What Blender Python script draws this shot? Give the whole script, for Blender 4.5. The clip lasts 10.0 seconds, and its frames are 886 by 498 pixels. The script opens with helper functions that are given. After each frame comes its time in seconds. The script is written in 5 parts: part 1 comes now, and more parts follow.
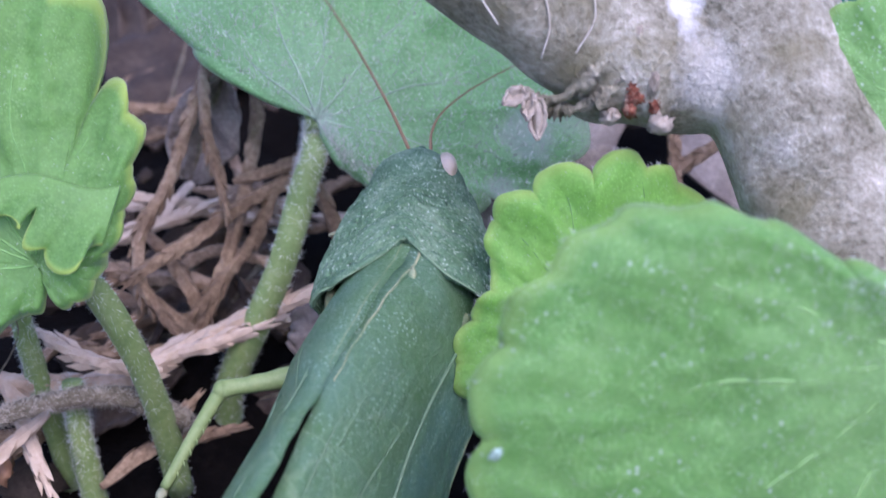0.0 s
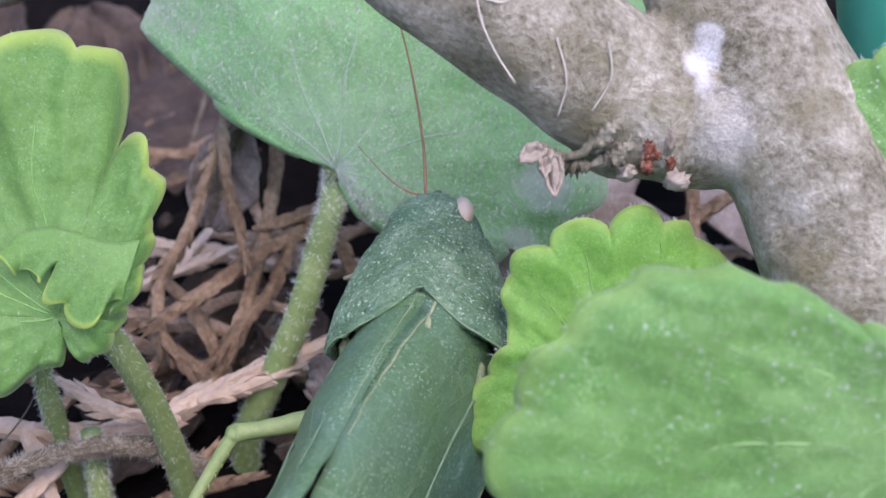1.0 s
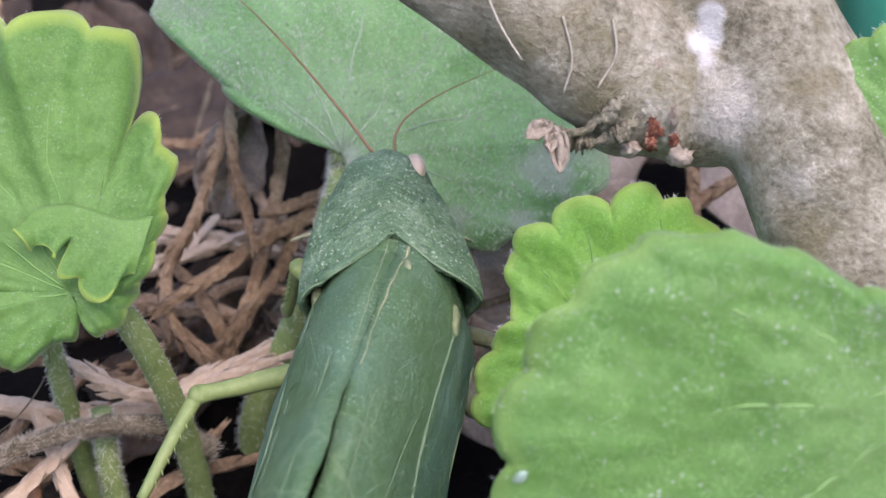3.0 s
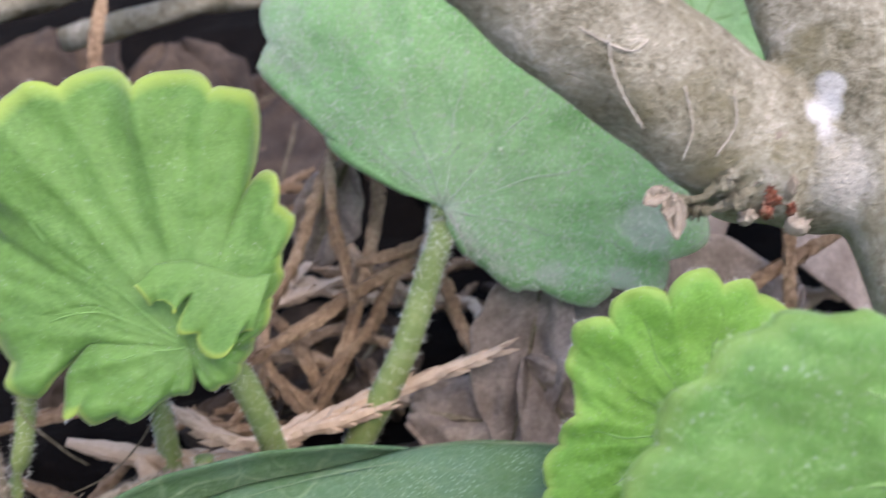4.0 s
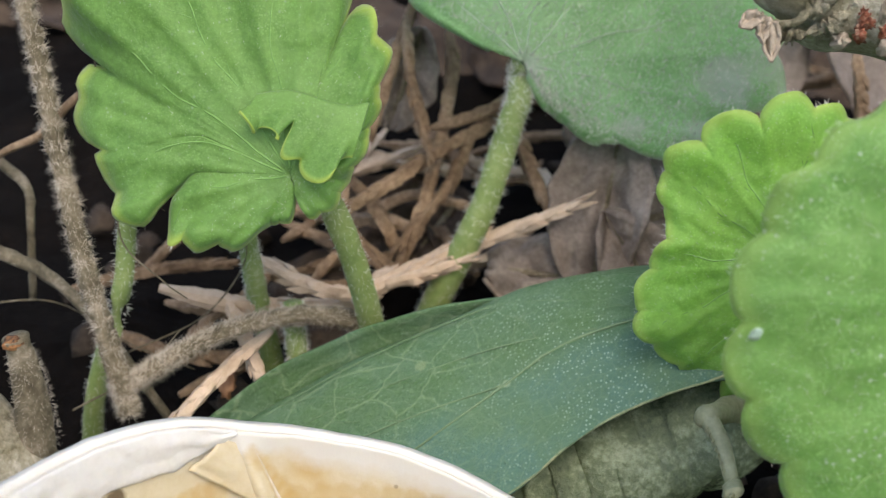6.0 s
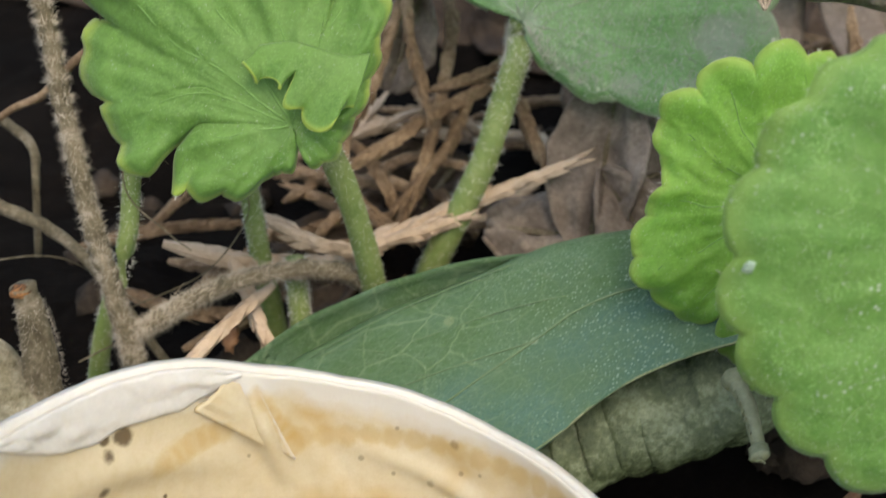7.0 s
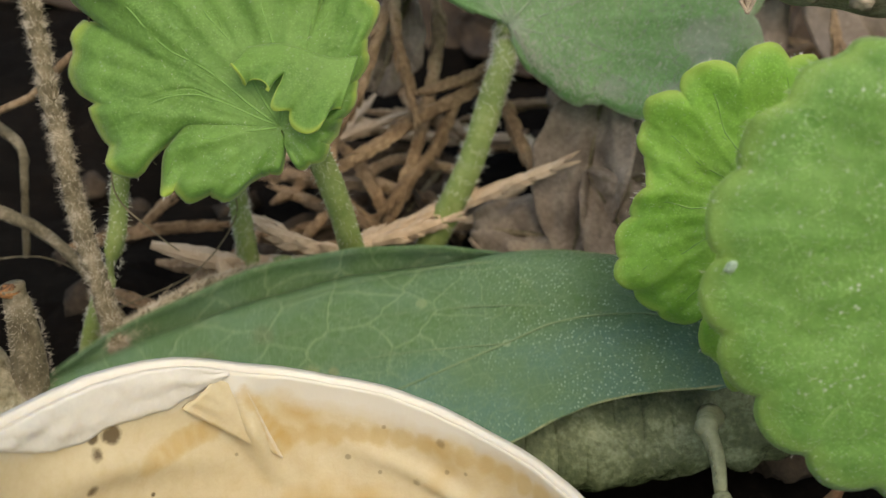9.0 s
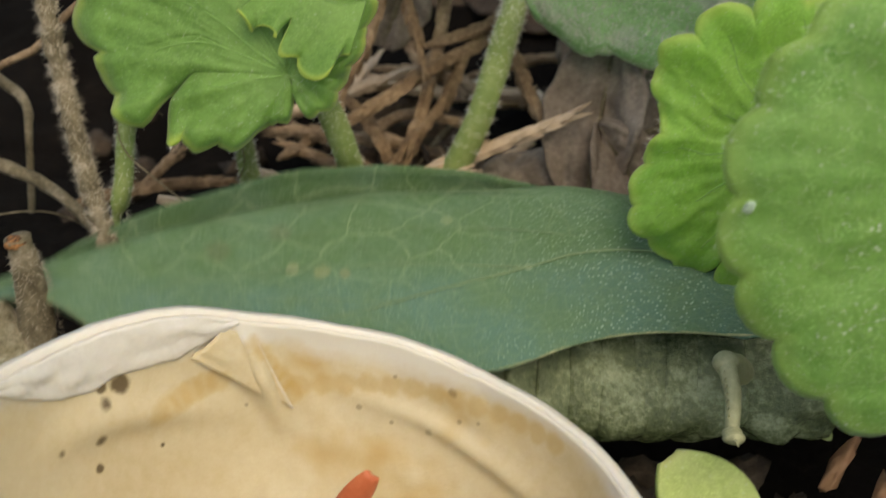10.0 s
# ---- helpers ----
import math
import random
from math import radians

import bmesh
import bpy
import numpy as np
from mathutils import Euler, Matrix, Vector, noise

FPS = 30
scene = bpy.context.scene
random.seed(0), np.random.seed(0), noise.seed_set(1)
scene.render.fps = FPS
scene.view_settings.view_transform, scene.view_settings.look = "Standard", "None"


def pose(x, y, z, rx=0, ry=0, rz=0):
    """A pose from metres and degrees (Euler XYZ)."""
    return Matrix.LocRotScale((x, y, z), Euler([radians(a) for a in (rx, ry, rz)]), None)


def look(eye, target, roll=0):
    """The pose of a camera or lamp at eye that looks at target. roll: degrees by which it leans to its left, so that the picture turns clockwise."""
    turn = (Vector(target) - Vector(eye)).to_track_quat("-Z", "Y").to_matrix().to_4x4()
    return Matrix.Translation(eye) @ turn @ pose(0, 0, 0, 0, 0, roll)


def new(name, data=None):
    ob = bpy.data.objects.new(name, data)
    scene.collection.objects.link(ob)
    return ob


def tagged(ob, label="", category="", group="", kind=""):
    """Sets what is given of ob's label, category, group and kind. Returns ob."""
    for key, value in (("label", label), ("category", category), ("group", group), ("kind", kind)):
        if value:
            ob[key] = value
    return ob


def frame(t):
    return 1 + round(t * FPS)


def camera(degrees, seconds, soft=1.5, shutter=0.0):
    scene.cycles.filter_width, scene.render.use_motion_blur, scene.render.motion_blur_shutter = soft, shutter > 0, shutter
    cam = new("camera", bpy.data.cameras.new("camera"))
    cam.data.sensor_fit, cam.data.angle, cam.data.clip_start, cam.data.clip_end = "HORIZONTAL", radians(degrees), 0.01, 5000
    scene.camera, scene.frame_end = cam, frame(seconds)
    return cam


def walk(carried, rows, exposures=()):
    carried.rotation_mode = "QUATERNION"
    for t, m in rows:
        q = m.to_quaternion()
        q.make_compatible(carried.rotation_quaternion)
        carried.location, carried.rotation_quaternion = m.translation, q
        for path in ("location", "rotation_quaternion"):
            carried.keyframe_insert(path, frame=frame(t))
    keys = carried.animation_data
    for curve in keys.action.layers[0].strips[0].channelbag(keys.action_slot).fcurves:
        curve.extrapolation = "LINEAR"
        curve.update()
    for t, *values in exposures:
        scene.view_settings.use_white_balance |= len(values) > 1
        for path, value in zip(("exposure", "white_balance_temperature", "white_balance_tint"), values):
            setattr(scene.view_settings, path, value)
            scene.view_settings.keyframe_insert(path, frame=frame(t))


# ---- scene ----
import functools

cam = camera(37.70, 10.0, soft=1.3, shutter=0.5)
PATH = [
    (0.0, -0.00000, 0.00001, 0.06000, 54.994, -0.002, -0.010),
    (0.5, 0.00031, 0.00098, 0.06102, 55.532, 0.085, 0.926),
    (1.0, 0.00016, 0.00046, 0.06104, 56.424, 0.395, 0.806),
    (1.5, -0.00042, -0.00017, 0.06044, 57.220, 0.527, 0.576),
    (2.0, -0.00023, -0.00077, 0.06100, 56.539, 0.193, 0.120),
    (3.3, -0.00041, -0.00148, 0.06035, 56.934, 0.480, 1.265),
    (3.5, -0.00048, 0.00027, 0.06104, 57.819, 0.675, 1.851),
    (4.0, -0.00379, -0.00117, 0.06231, 57.941, 0.582, 2.958),
    (4.5, -0.00777, -0.00629, 0.05836, 55.783, 0.942, 3.685),
    (5.0, -0.00847, -0.00610, 0.05789, 54.921, 1.324, 4.135),
    (6.5, -0.00686, -0.00727, 0.05797, 56.090, 0.987, 3.828),
    (7.0, -0.00719, -0.00880, 0.05670, 55.421, 1.127, 3.833),
    (7.5, -0.00810, -0.00940, 0.05608, 54.977, 1.264, 4.097),
    (8.0, -0.00687, -0.00895, 0.05626, 54.895, 1.033, 3.522),
    (8.5, -0.00739, -0.00949, 0.05593, 54.589, 0.873, 3.574),
    (9.0, -0.00706, -0.00941, 0.05691, 55.585, 0.775, 3.435),
    (9.5, -0.00602, -0.00913, 0.05699, 55.158, 0.989, 3.234),
    (10.0, -0.00745, -0.00939, 0.05530, 54.384, 1.084, 3.450),
]
EXPOSURES = [(0.0, 0.75, 5300, 33), (1.0, 0.75, 5800, 29), (2.0, 0.78, 6350, 26), (3.3, 0.72, 6250, 25), (4.5, 0.82, 6500, 18), (6.5, 0.48, 7100, 9), (8.5, 0.32, 8200, 6), (10.0, 0.16, 8400, 6)]
walk(cam, [(t, pose(*p)) for t, *p in PATH], EXPOSURES)
cam.data.dof.use_dof = True
cam.data.dof.focus_distance = 0.069
cam.data.dof.aperture_fstop = 80

# ---- light: open shade under a bright, hazy sky ----
world = bpy.data.worlds.new("sky")
scene.world = world
world.use_nodes = True
wn = world.node_tree
sky = wn.nodes.new("ShaderNodeTexSky")
sky.sky_type, sky.sun_disc = "NISHITA", False
sky.sun_elevation, sky.sun_rotation = radians(62), radians(150)
sky.air_density, sky.dust_density = 1.0, 3.0
wn.links.new(sky.outputs[0], wn.nodes["Background"].inputs[0])
wn.nodes["Background"].inputs[1].default_value = 0.24
sun = new("sun", bpy.data.lights.new("sun", "SUN"))
sun.data.energy, sun.data.angle, sun.data.color = 1.0, radians(40), (1.0, 0.95, 0.88)
sun.matrix_world = look((0.06, -0.10, 0.25), (0, 0.05, 0))

MM = 0.001


def mm(x, y, z, rx=0, ry=0, rz=0):
    return pose(x * MM, y * MM, z * MM, rx, ry, rz)


# ---- materials ----
def shader(name):
    m = bpy.data.materials.new(name)
    m.use_nodes = True
    return m, m.node_tree.nodes, m.node_tree.links, m.node_tree.nodes["Principled BSDF"]


def ramp(nodes, stops):
    r = nodes.new("ShaderNodeValToRGB")
    while len(r.color_ramp.elements) < len(stops):
        r.color_ramp.elements.new(0.5)
    for e, (at, c) in zip(r.color_ramp.elements, stops):
        e.position, e.color = at, (*c, 1)
    return r


def mixer(nodes, links, fac, a, b, mode="MIX"):
    x = nodes.new("ShaderNodeMix")
    x.data_type, x.blend_type = "RGBA", mode
    for socket, value in ((x.inputs[0], fac), (x.inputs[6], a), (x.inputs[7], b)):
        if isinstance(value, (int, float)):
            socket.default_value = value
        elif isinstance(value, tuple):
            socket.default_value = (*value, 1)
        else:
            links.new(value, socket)
    return x.outputs[2]


def noise_tex(nodes, links, vector, scale, detail=4, rough=0.6):
    n = nodes.new("ShaderNodeTexNoise")
    n.inputs["Scale"].default_value, n.inputs["Detail"].default_value, n.inputs["Roughness"].default_value = scale, detail, rough
    links.new(vector, n.inputs["Vector"])
    return n.outputs[0]


def remap(nodes, links, value, lo, hi, a=0.0, b=1.0):
    n = nodes.new("ShaderNodeMapRange")
    for i, v in enumerate((lo, hi, a, b)):
        n.inputs[i + 1].default_value = v
    links.new(value, n.inputs[0])
    return n.outputs[0]


def rough_matter(name, stops, scale, fine, roughness=0.8, bump=0.3, dist=0.0002, spots=None, sss=0.0, spec=0.3):
    """Matter with patches (scale) and grain (fine), in cycles per metre."""
    m, n, l, p = shader(name)
    tc = n.new("ShaderNodeTexCoord").outputs["Object"]
    big, small = noise_tex(n, l, tc, scale, 5), noise_tex(n, l, tc, fine, 6, 0.7)
    r = ramp(n, stops)
    l.new(mixer(n, l, 0.45, big, small), r.inputs[0])
    col = r.outputs[0]
    if spots:
        colour, size, lo, hi = spots
        col = mixer(n, l, remap(n, l, noise_tex(n, l, tc, size, 3), lo, hi), col, colour)
    l.new(col, p.inputs["Base Color"])
    p.inputs["Roughness"].default_value = roughness
    p.inputs["Specular IOR Level"].default_value = spec
    if sss:
        p.inputs["Subsurface Weight"].default_value = sss
        p.inputs["Subsurface Scale"].default_value = 0.002
        p.inputs["Subsurface Radius"].default_value = (1.0, 0.6, 0.3)
    b = n.new("ShaderNodeBump")
    b.inputs["Strength"].default_value, b.inputs["Distance"].default_value = bump, dist
    l.new(mixer(n, l, 0.5, big, small), b.inputs["Height"])
    l.new(b.outputs[0], p.inputs["Normal"])
    return m


def leaf_matter(name, dark, light, margin, vein, through_light=0.4, cells=900, dust=0.5, gloss=0.5, grey=0.0, stipple=0.35):
    """A hairy leaf blade: soft mottling, a fine net of veins, pale margin (u of the UV map runs from the stalk to the edge), dust specks."""
    m, n, l, p = shader(name)
    coords = n.new("ShaderNodeTexCoord")
    tc, uv = coords.outputs["Object"], coords.outputs["UV"]
    sep = n.new("ShaderNodeSeparateXYZ")
    l.new(uv, sep.inputs[0])
    mott = noise_tex(n, l, tc, 260, 5)
    fine = noise_tex(n, l, tc, 3400, 5, 0.8)
    col = mixer(n, l, remap(n, l, mott, 0.35, 0.65), dark, light)
    col = mixer(n, l, remap(n, l, fine, 0.40, 0.70, 0, 0.6), col, tuple(min(1, c * 1.5) for c in light))
    net = n.new("ShaderNodeTexVoronoi")
    net.feature = "DISTANCE_TO_EDGE"
    net.inputs["Scale"].default_value = cells
    bent = n.new("ShaderNodeTexNoise")
    bent.inputs["Scale"].default_value, bent.inputs["Detail"].default_value = 700, 3
    l.new(tc, bent.inputs["Vector"])
    warp = n.new("ShaderNodeVectorMath")
    warp.operation = "MULTIPLY_ADD"
    warp.inputs[1].default_value = (0.0011, 0.0011, 0.0011)
    l.new(bent.outputs["Color"], warp.inputs[0])
    l.new(tc, warp.inputs[2])
    l.new(warp.outputs[0], net.inputs["Vector"])
    edge = remap(n, l, net.outputs["Distance"], 0.0, 0.22, 1, 0)
    col = mixer(n, l, remap(n, l, edge, 0, 1, 0, 0.16), col, vein)
    mid = mixer(n, l, remap(n, l, sep.outputs[0], 0.0, 0.45, 0.45, 0), col, vein)
    rim = mixer(n, l, remap(n, l, sep.outputs[0], 0.91, 0.99, 0, 0.85), mid, margin)
    specks = n.new("ShaderNodeTexVoronoi")
    specks.inputs["Scale"].default_value = 2300
    specks.inputs["Randomness"].default_value = 1.0
    l.new(tc, specks.inputs["Vector"])
    dots = remap(n, l, specks.outputs["Distance"], 0.10, 0.24, dust, 0)
    patchy = n.new("ShaderNodeMath")
    patchy.operation = "MULTIPLY"
    l.new(dots, patchy.inputs[0])
    l.new(remap(n, l, noise_tex(n, l, tc, 420, 3), 0.45, 0.62), patchy.inputs[1])
    grime = remap(n, l, noise_tex(n, l, tc, 110, 6, 0.7), 0.56, 0.72, 0, grey)
    final = mixer(n, l, patchy.outputs[0], mixer(n, l, grime, rim, (0.42, 0.43, 0.38)), (0.62, 0.68, 0.6))
    # fine pale points where the short hairs stand
    points = n.new("ShaderNodeTexVoronoi")
    points.inputs["Scale"].default_value = 6200
    l.new(tc, points.inputs["Vector"])
    dotted = n.new("ShaderNodeMath")
    dotted.operation = "MULTIPLY"
    l.new(remap(n, l, points.outputs["Distance"], 0.12, 0.42, 1, 0), dotted.inputs[0])
    l.new(remap(n, l, noise_tex(n, l, tc, 900, 3), 0.38, 0.66, 0.05, stipple), dotted.inputs[1])
    final = mixer(n, l, dotted.outputs[0], final, tuple(min(1, 0.12 + c * 1.9) for c in light))
    l.new(final, p.inputs["Base Color"])
    p.inputs["Roughness"].default_value = gloss
    p.inputs["Specular IOR Level"].default_value = 0.35
    p.inputs["Sheen Weight"].default_value = 0.25
    p.inputs["Sheen Roughness"].default_value = 0.4
    b = n.new("ShaderNodeBump")
    b.inputs["Strength"].default_value, b.inputs["Distance"].default_value = 0.7, 0.00035
    crinkle = noise_tex(n, l, tc, 620, 4)
    l.new(mixer(n, l, 0.4, mixer(n, l, 0.3, crinkle, fine), mixer(n, l, 0.22, mott, edge)), b.inputs["Height"])
    l.new(b.outputs[0], p.inputs["Normal"])
    tr = n.new("ShaderNodeBsdfTranslucent")
    l.new(mixer(n, l, 0.6, final, tuple(min(1, c * 1.6) for c in light)), tr.inputs[0])
    mix = n.new("ShaderNodeMixShader")
    mix.inputs[0].default_value = through_light
    l.new(p.outputs[0], mix.inputs[1])
    l.new(tr.outputs[0], mix.inputs[2])
    l.new(mix.outputs[0], n["Material Output"].inputs[0])
    return m


def wing_matter(name):
    """Wing case of the insect: dull blue-green with a pale vein net, brownish clouds and white specks."""
    m, n, l, p = shader(name)
    coords = n.new("ShaderNodeTexCoord")
    tc, uv = coords.outputs["Object"], coords.outputs["UV"]
    stretch = n.new("ShaderNodeMapping")
    stretch.inputs["Scale"].default_value = (15, 5.4, 1)
    warp = n.new("ShaderNodeTexNoise")
    warp.inputs["Scale"].default_value, warp.inputs["Detail"].default_value = 260, 4
    l.new(tc, warp.inputs["Vector"])
    l.new(mixer(n, l, 0.085, uv, warp.outputs["Color"]), stretch.inputs[0])
    cloud = noise_tex(n, l, tc, 260, 6)
    grain = noise_tex(n, l, tc, 3200, 5, 0.75)
    sep = n.new("ShaderNodeSeparateXYZ")
    l.new(uv, sep.inputs[0])
    low = mixer(n, l, remap(n, l, sep.outputs[1], 0.42, 0.6), (0.062, 0.138, 0.044), (0.070, 0.162, 0.116))
    col = mixer(n, l, remap(n, l, cloud, 0.42, 0.62), low, (0.076, 0.157, 0.076))
    col = mixer(n, l, remap(n, l, grain, 0.45, 0.75, 0, 0.6), col, (0.14, 0.225, 0.12))
    edges = []
    for scale, width in ((1.0, 0.045), (2.7, 0.075)):
        v = n.new("ShaderNodeTexVoronoi")
        v.feature, v.voronoi_dimensions = "DISTANCE_TO_EDGE", "2D"
        v.inputs["Scale"].default_value = scale
        l.new(stretch.outputs[0], v.inputs["Vector"])
        edges.append(remap(n, l, v.outputs["Distance"], 0.0, width, 1, 0))
    upper = remap(n, l, sep.outputs[1], 0.35, 0.6, 0.40, 0.14)
    first = n.new("ShaderNodeMath")
    first.operation = "MULTIPLY"
    l.new(edges[0], first.inputs[0])
    l.new(upper, first.inputs[1])
    grown = n.new("ShaderNodeMath")
    grown.operation = "MULTIPLY"
    l.new(first.outputs[0], grown.inputs[0])
    l.new(remap(n, l, sep.outputs[0], 0.2, 0.42), grown.inputs[1])
    col = mixer(n, l, grown.outputs[0], col, (0.27, 0.37, 0.2))
    col = mixer(n, l, remap(n, l, edges[1], 0, 1, 0, 0.22), col, (0.20, 0.29, 0.17))
    specks = n.new("ShaderNodeTexVoronoi")
    specks.inputs["Scale"].default_value = 4200
    l.new(tc, specks.inputs["Vector"])
    clumps = n.new("ShaderNodeMath")
    clumps.operation = "MULTIPLY"
    l.new(remap(n, l, specks.outputs["Distance"], 0.12, 0.34, 0.72, 0), clumps.inputs[0])
    l.new(remap(n, l, noise_tex(n, l, tc, 420, 3), 0.36, 0.56), clumps.inputs[1])
    thinned = n.new("ShaderNodeMath")
    thinned.operation = "MULTIPLY"
    l.new(clumps.outputs[0], thinned.inputs[0])
    l.new(remap(n, l, sep.outputs[0], 0.16, 0.40, 1.0, 0.30), thinned.inputs[1])
    col = mixer(n, l, thinned.outputs[0], col, (0.36, 0.48, 0.38))
    l.new(col, p.inputs["Base Color"])
    p.inputs["Roughness"].default_value = 0.38
    p.inputs["Specular IOR Level"].default_value = 0.5
    b = n.new("ShaderNodeBump")
    b.inputs["Strength"].default_value, b.inputs["Distance"].default_value = 1.0, 0.0003
    l.new(mixer(n, l, 0.3, grain, mixer(n, l, 0.75, edges[0], cloud)), b.inputs["Height"])
    l.new(b.outputs[0], p.inputs["Normal"])
    return m


def add_patch(m, centre, radius, colour, strength):
    """A patch of colour with an uneven outline round a point, in millimetres from the object's origin."""
    n, l = m.node_tree.nodes, m.node_tree.links
    p = n["Principled BSDF"]
    tc = n.new("ShaderNodeTexCoord").outputs["Object"]
    far = n.new("ShaderNodeVectorMath")
    far.operation = "DISTANCE"
    far.inputs[1].default_value = [c * MM for c in centre]
    wob = n.new("ShaderNodeVectorMath")
    wob.operation = "MULTIPLY_ADD"
    tex = n.new("ShaderNodeTexNoise")
    tex.inputs["Scale"].default_value, tex.inputs["Detail"].default_value = 520, 8
    tex.inputs["Roughness"].default_value = 0.75
    l.new(tc, tex.inputs["Vector"])
    wob.inputs[1].default_value = [radius * MM * 1.5] * 3
    l.new(tex.outputs["Color"], wob.inputs[0])
    l.new(tc, wob.inputs[2])
    l.new(wob.outputs[0], far.inputs[0])
    old = p.inputs["Base Color"].links[0].from_socket
    l.new(mixer(n, l, remap(n, l, far.outputs["Value"], radius * MM * 0.6, radius * MM, strength, 0), old, colour), p.inputs["Base Color"])


LEAF = leaf_matter("geranium_leaf", (0.086, 0.20, 0.038), (0.15, 0.30, 0.066), (0.50, 0.64, 0.12), (0.22, 0.39, 0.12), 0.4, 900, 0.22)
PALE_LEAF = leaf_matter("young_geranium_leaf", (0.155, 0.36, 0.055), (0.245, 0.46, 0.09), (0.42, 0.56, 0.14), (0.30, 0.50, 0.17), 0.5, 900, 0.25)
FRONT_LEAF = leaf_matter("downy_geranium_leaf", (0.11, 0.26, 0.054), (0.175, 0.345, 0.088), (0.27, 0.43, 0.11), (0.28, 0.44, 0.17), 0.45, 800, 0.95, stipple=0.8)
DUSTY_LEAF = leaf_matter("dusty_geranium_leaf", (0.16, 0.355, 0.115), (0.28, 0.50, 0.22), (0.42, 0.50, 0.33), (0.36, 0.48, 0.30), 0.4, 700, 1.0, 0.6, 0.7, stipple=0.85)
for spot, size, amount in (((20.4, 5.5, 20.2), 2.2, 0.9), ((7.2, 4.9, 21.5), 1.2, 0.7), ((14.1, 2.8, 18.0), 1.2, 0.7), ((18.7, 3.0, 17.4), 1.4, 0.8), ((23.0, 6.6, 20.9), 1.6, 0.6)):
    add_patch(DUSTY_LEAF, [c + 0.75 * size for c in spot], size, (0.50, 0.57, 0.46), amount)
SPROUT = leaf_matter("seedling_leaf", (0.30, 0.40, 0.12), (0.42, 0.52, 0.20), (0.5, 0.55, 0.25), (0.5, 0.56, 0.3), 0.4)
STALK = rough_matter("hairy_stalk", [(0.3, (0.115, 0.18, 0.05)), (0.5, (0.205, 0.28, 0.092)), (0.7, (0.31, 0.37, 0.17))], 330, 3000, 0.55, 0.4, sss=0.2)
VEIN = rough_matter("leaf_vein", [(0.35, (0.16, 0.31, 0.08)), (0.65, (0.22, 0.36, 0.13))], 500, 5000, 0.7, 0.4)
LEAF_VEIN = rough_matter("leaf_vein_green", [(0.3, (0.12, 0.265, 0.055)), (0.7, (0.18, 0.34, 0.095))], 300, 3000, 0.6, 0.2)
DUSTY_VEIN = rough_matter("dusty_vein", [(0.3, (0.30, 0.44, 0.26)), (0.7, (0.42, 0.54, 0.36))], 300, 3000, 0.6, 0.2)
HAIR = rough_matter("white_hair", [(0.3, (0.6, 0.62, 0.52)), (0.7, (0.75, 0.76, 0.68))], 500, 3000, 0.6, 0.0)
DROPLET = rough_matter("dried_droplet", [(0.3, (0.22, 0.34, 0.24)), (0.7, (0.34, 0.45, 0.36))], 900, 3000, 0.5, 0.3)
BARK = rough_matter("grey_bark", [(0.36, (0.10, 0.09, 0.05)), (0.46, (0.28, 0.255, 0.175)), (0.55, (0.44, 0.405, 0.30)), (0.67, (0.72, 0.68, 0.57))], 300, 2600, 0.7, 1.0, 0.0009,
                    ((0.22, 0.195, 0.10), 230, 0.50, 0.72))
# whiter patches of uneven outline on the right limb, with fainter wide ones
for spot, size, amount in (((11.4, 56.8, 34.4), 1.05, 0.8), ((11.7, 57.2, 35.4), 0.8, 0.7), ((11.5, 56.2, 33.2), 0.8, 0.7), ((13.0, 57.0, 34.2), 0.35, 0.8), ((12.6, 55.8, 31.2), 2.4, 0.3), ((16.4, 54.4, 28.2), 3.0, 0.22)):
    add_patch(BARK, (spot[0] - 24 + 0.75 * size, spot[1] - 45 + 0.75 * size, spot[2] + 0.75 * size), size, (0.82, 0.81, 0.78), amount)
WOUND = rough_matter("rust_red_resin", [(0.38, (0.09, 0.025, 0.014)), (0.5, (0.27, 0.085, 0.045)), (0.62, (0.50, 0.33, 0.23))], 900, 3600, 0.5, 0.9, 0.0004)
SCAB = rough_matter("dry_bud_scale", [(0.35, (0.20, 0.16, 0.115)), (0.65, (0.40, 0.345, 0.27))], 700, 3600, 0.8, 0.8)
SPRIG = rough_matter("dead_conifer_sprig", [(0.32, (0.075, 0.045, 0.025)), (0.5, (0.225, 0.15, 0.088)), (0.68, (0.44, 0.32, 0.205))], 200, 2400, 0.8, 0.8)
SPRIG_PALE = rough_matter("bleached_conifer_sprig", [(0.25, (0.32, 0.225, 0.145)), (0.5, (0.52, 0.40, 0.285)), (0.75, (0.68, 0.56, 0.44))], 180, 1800, 0.8, 0.6)
DRY_STEM = rough_matter("dry_hairy_stem", [(0.33, (0.06, 0.05, 0.028)), (0.5, (0.16, 0.135, 0.085)), (0.67, (0.36, 0.31, 0.23))], 420, 2600, 0.85, 1.0, 0.0006)
DRY_HAIR = rough_matter("dry_hair", [(0.3, (0.36, 0.31, 0.23)), (0.7, (0.55, 0.50, 0.42))], 500, 2600, 0.7, 0.0)
LITTER = rough_matter("rotting_leaf", [(0.33, (0.018, 0.012, 0.008)), (0.5, (0.052, 0.036, 0.024)), (0.67, (0.11, 0.08, 0.055))], 200, 2000, 0.8, 0.6)
DEAD_LEAF = rough_matter("dead_brown_leaf", [(0.32, (0.10, 0.078, 0.06)), (0.5, (0.21, 0.172, 0.14)), (0.68, (0.36, 0.31, 0.26))], 240, 2600, 0.85, 0.9)
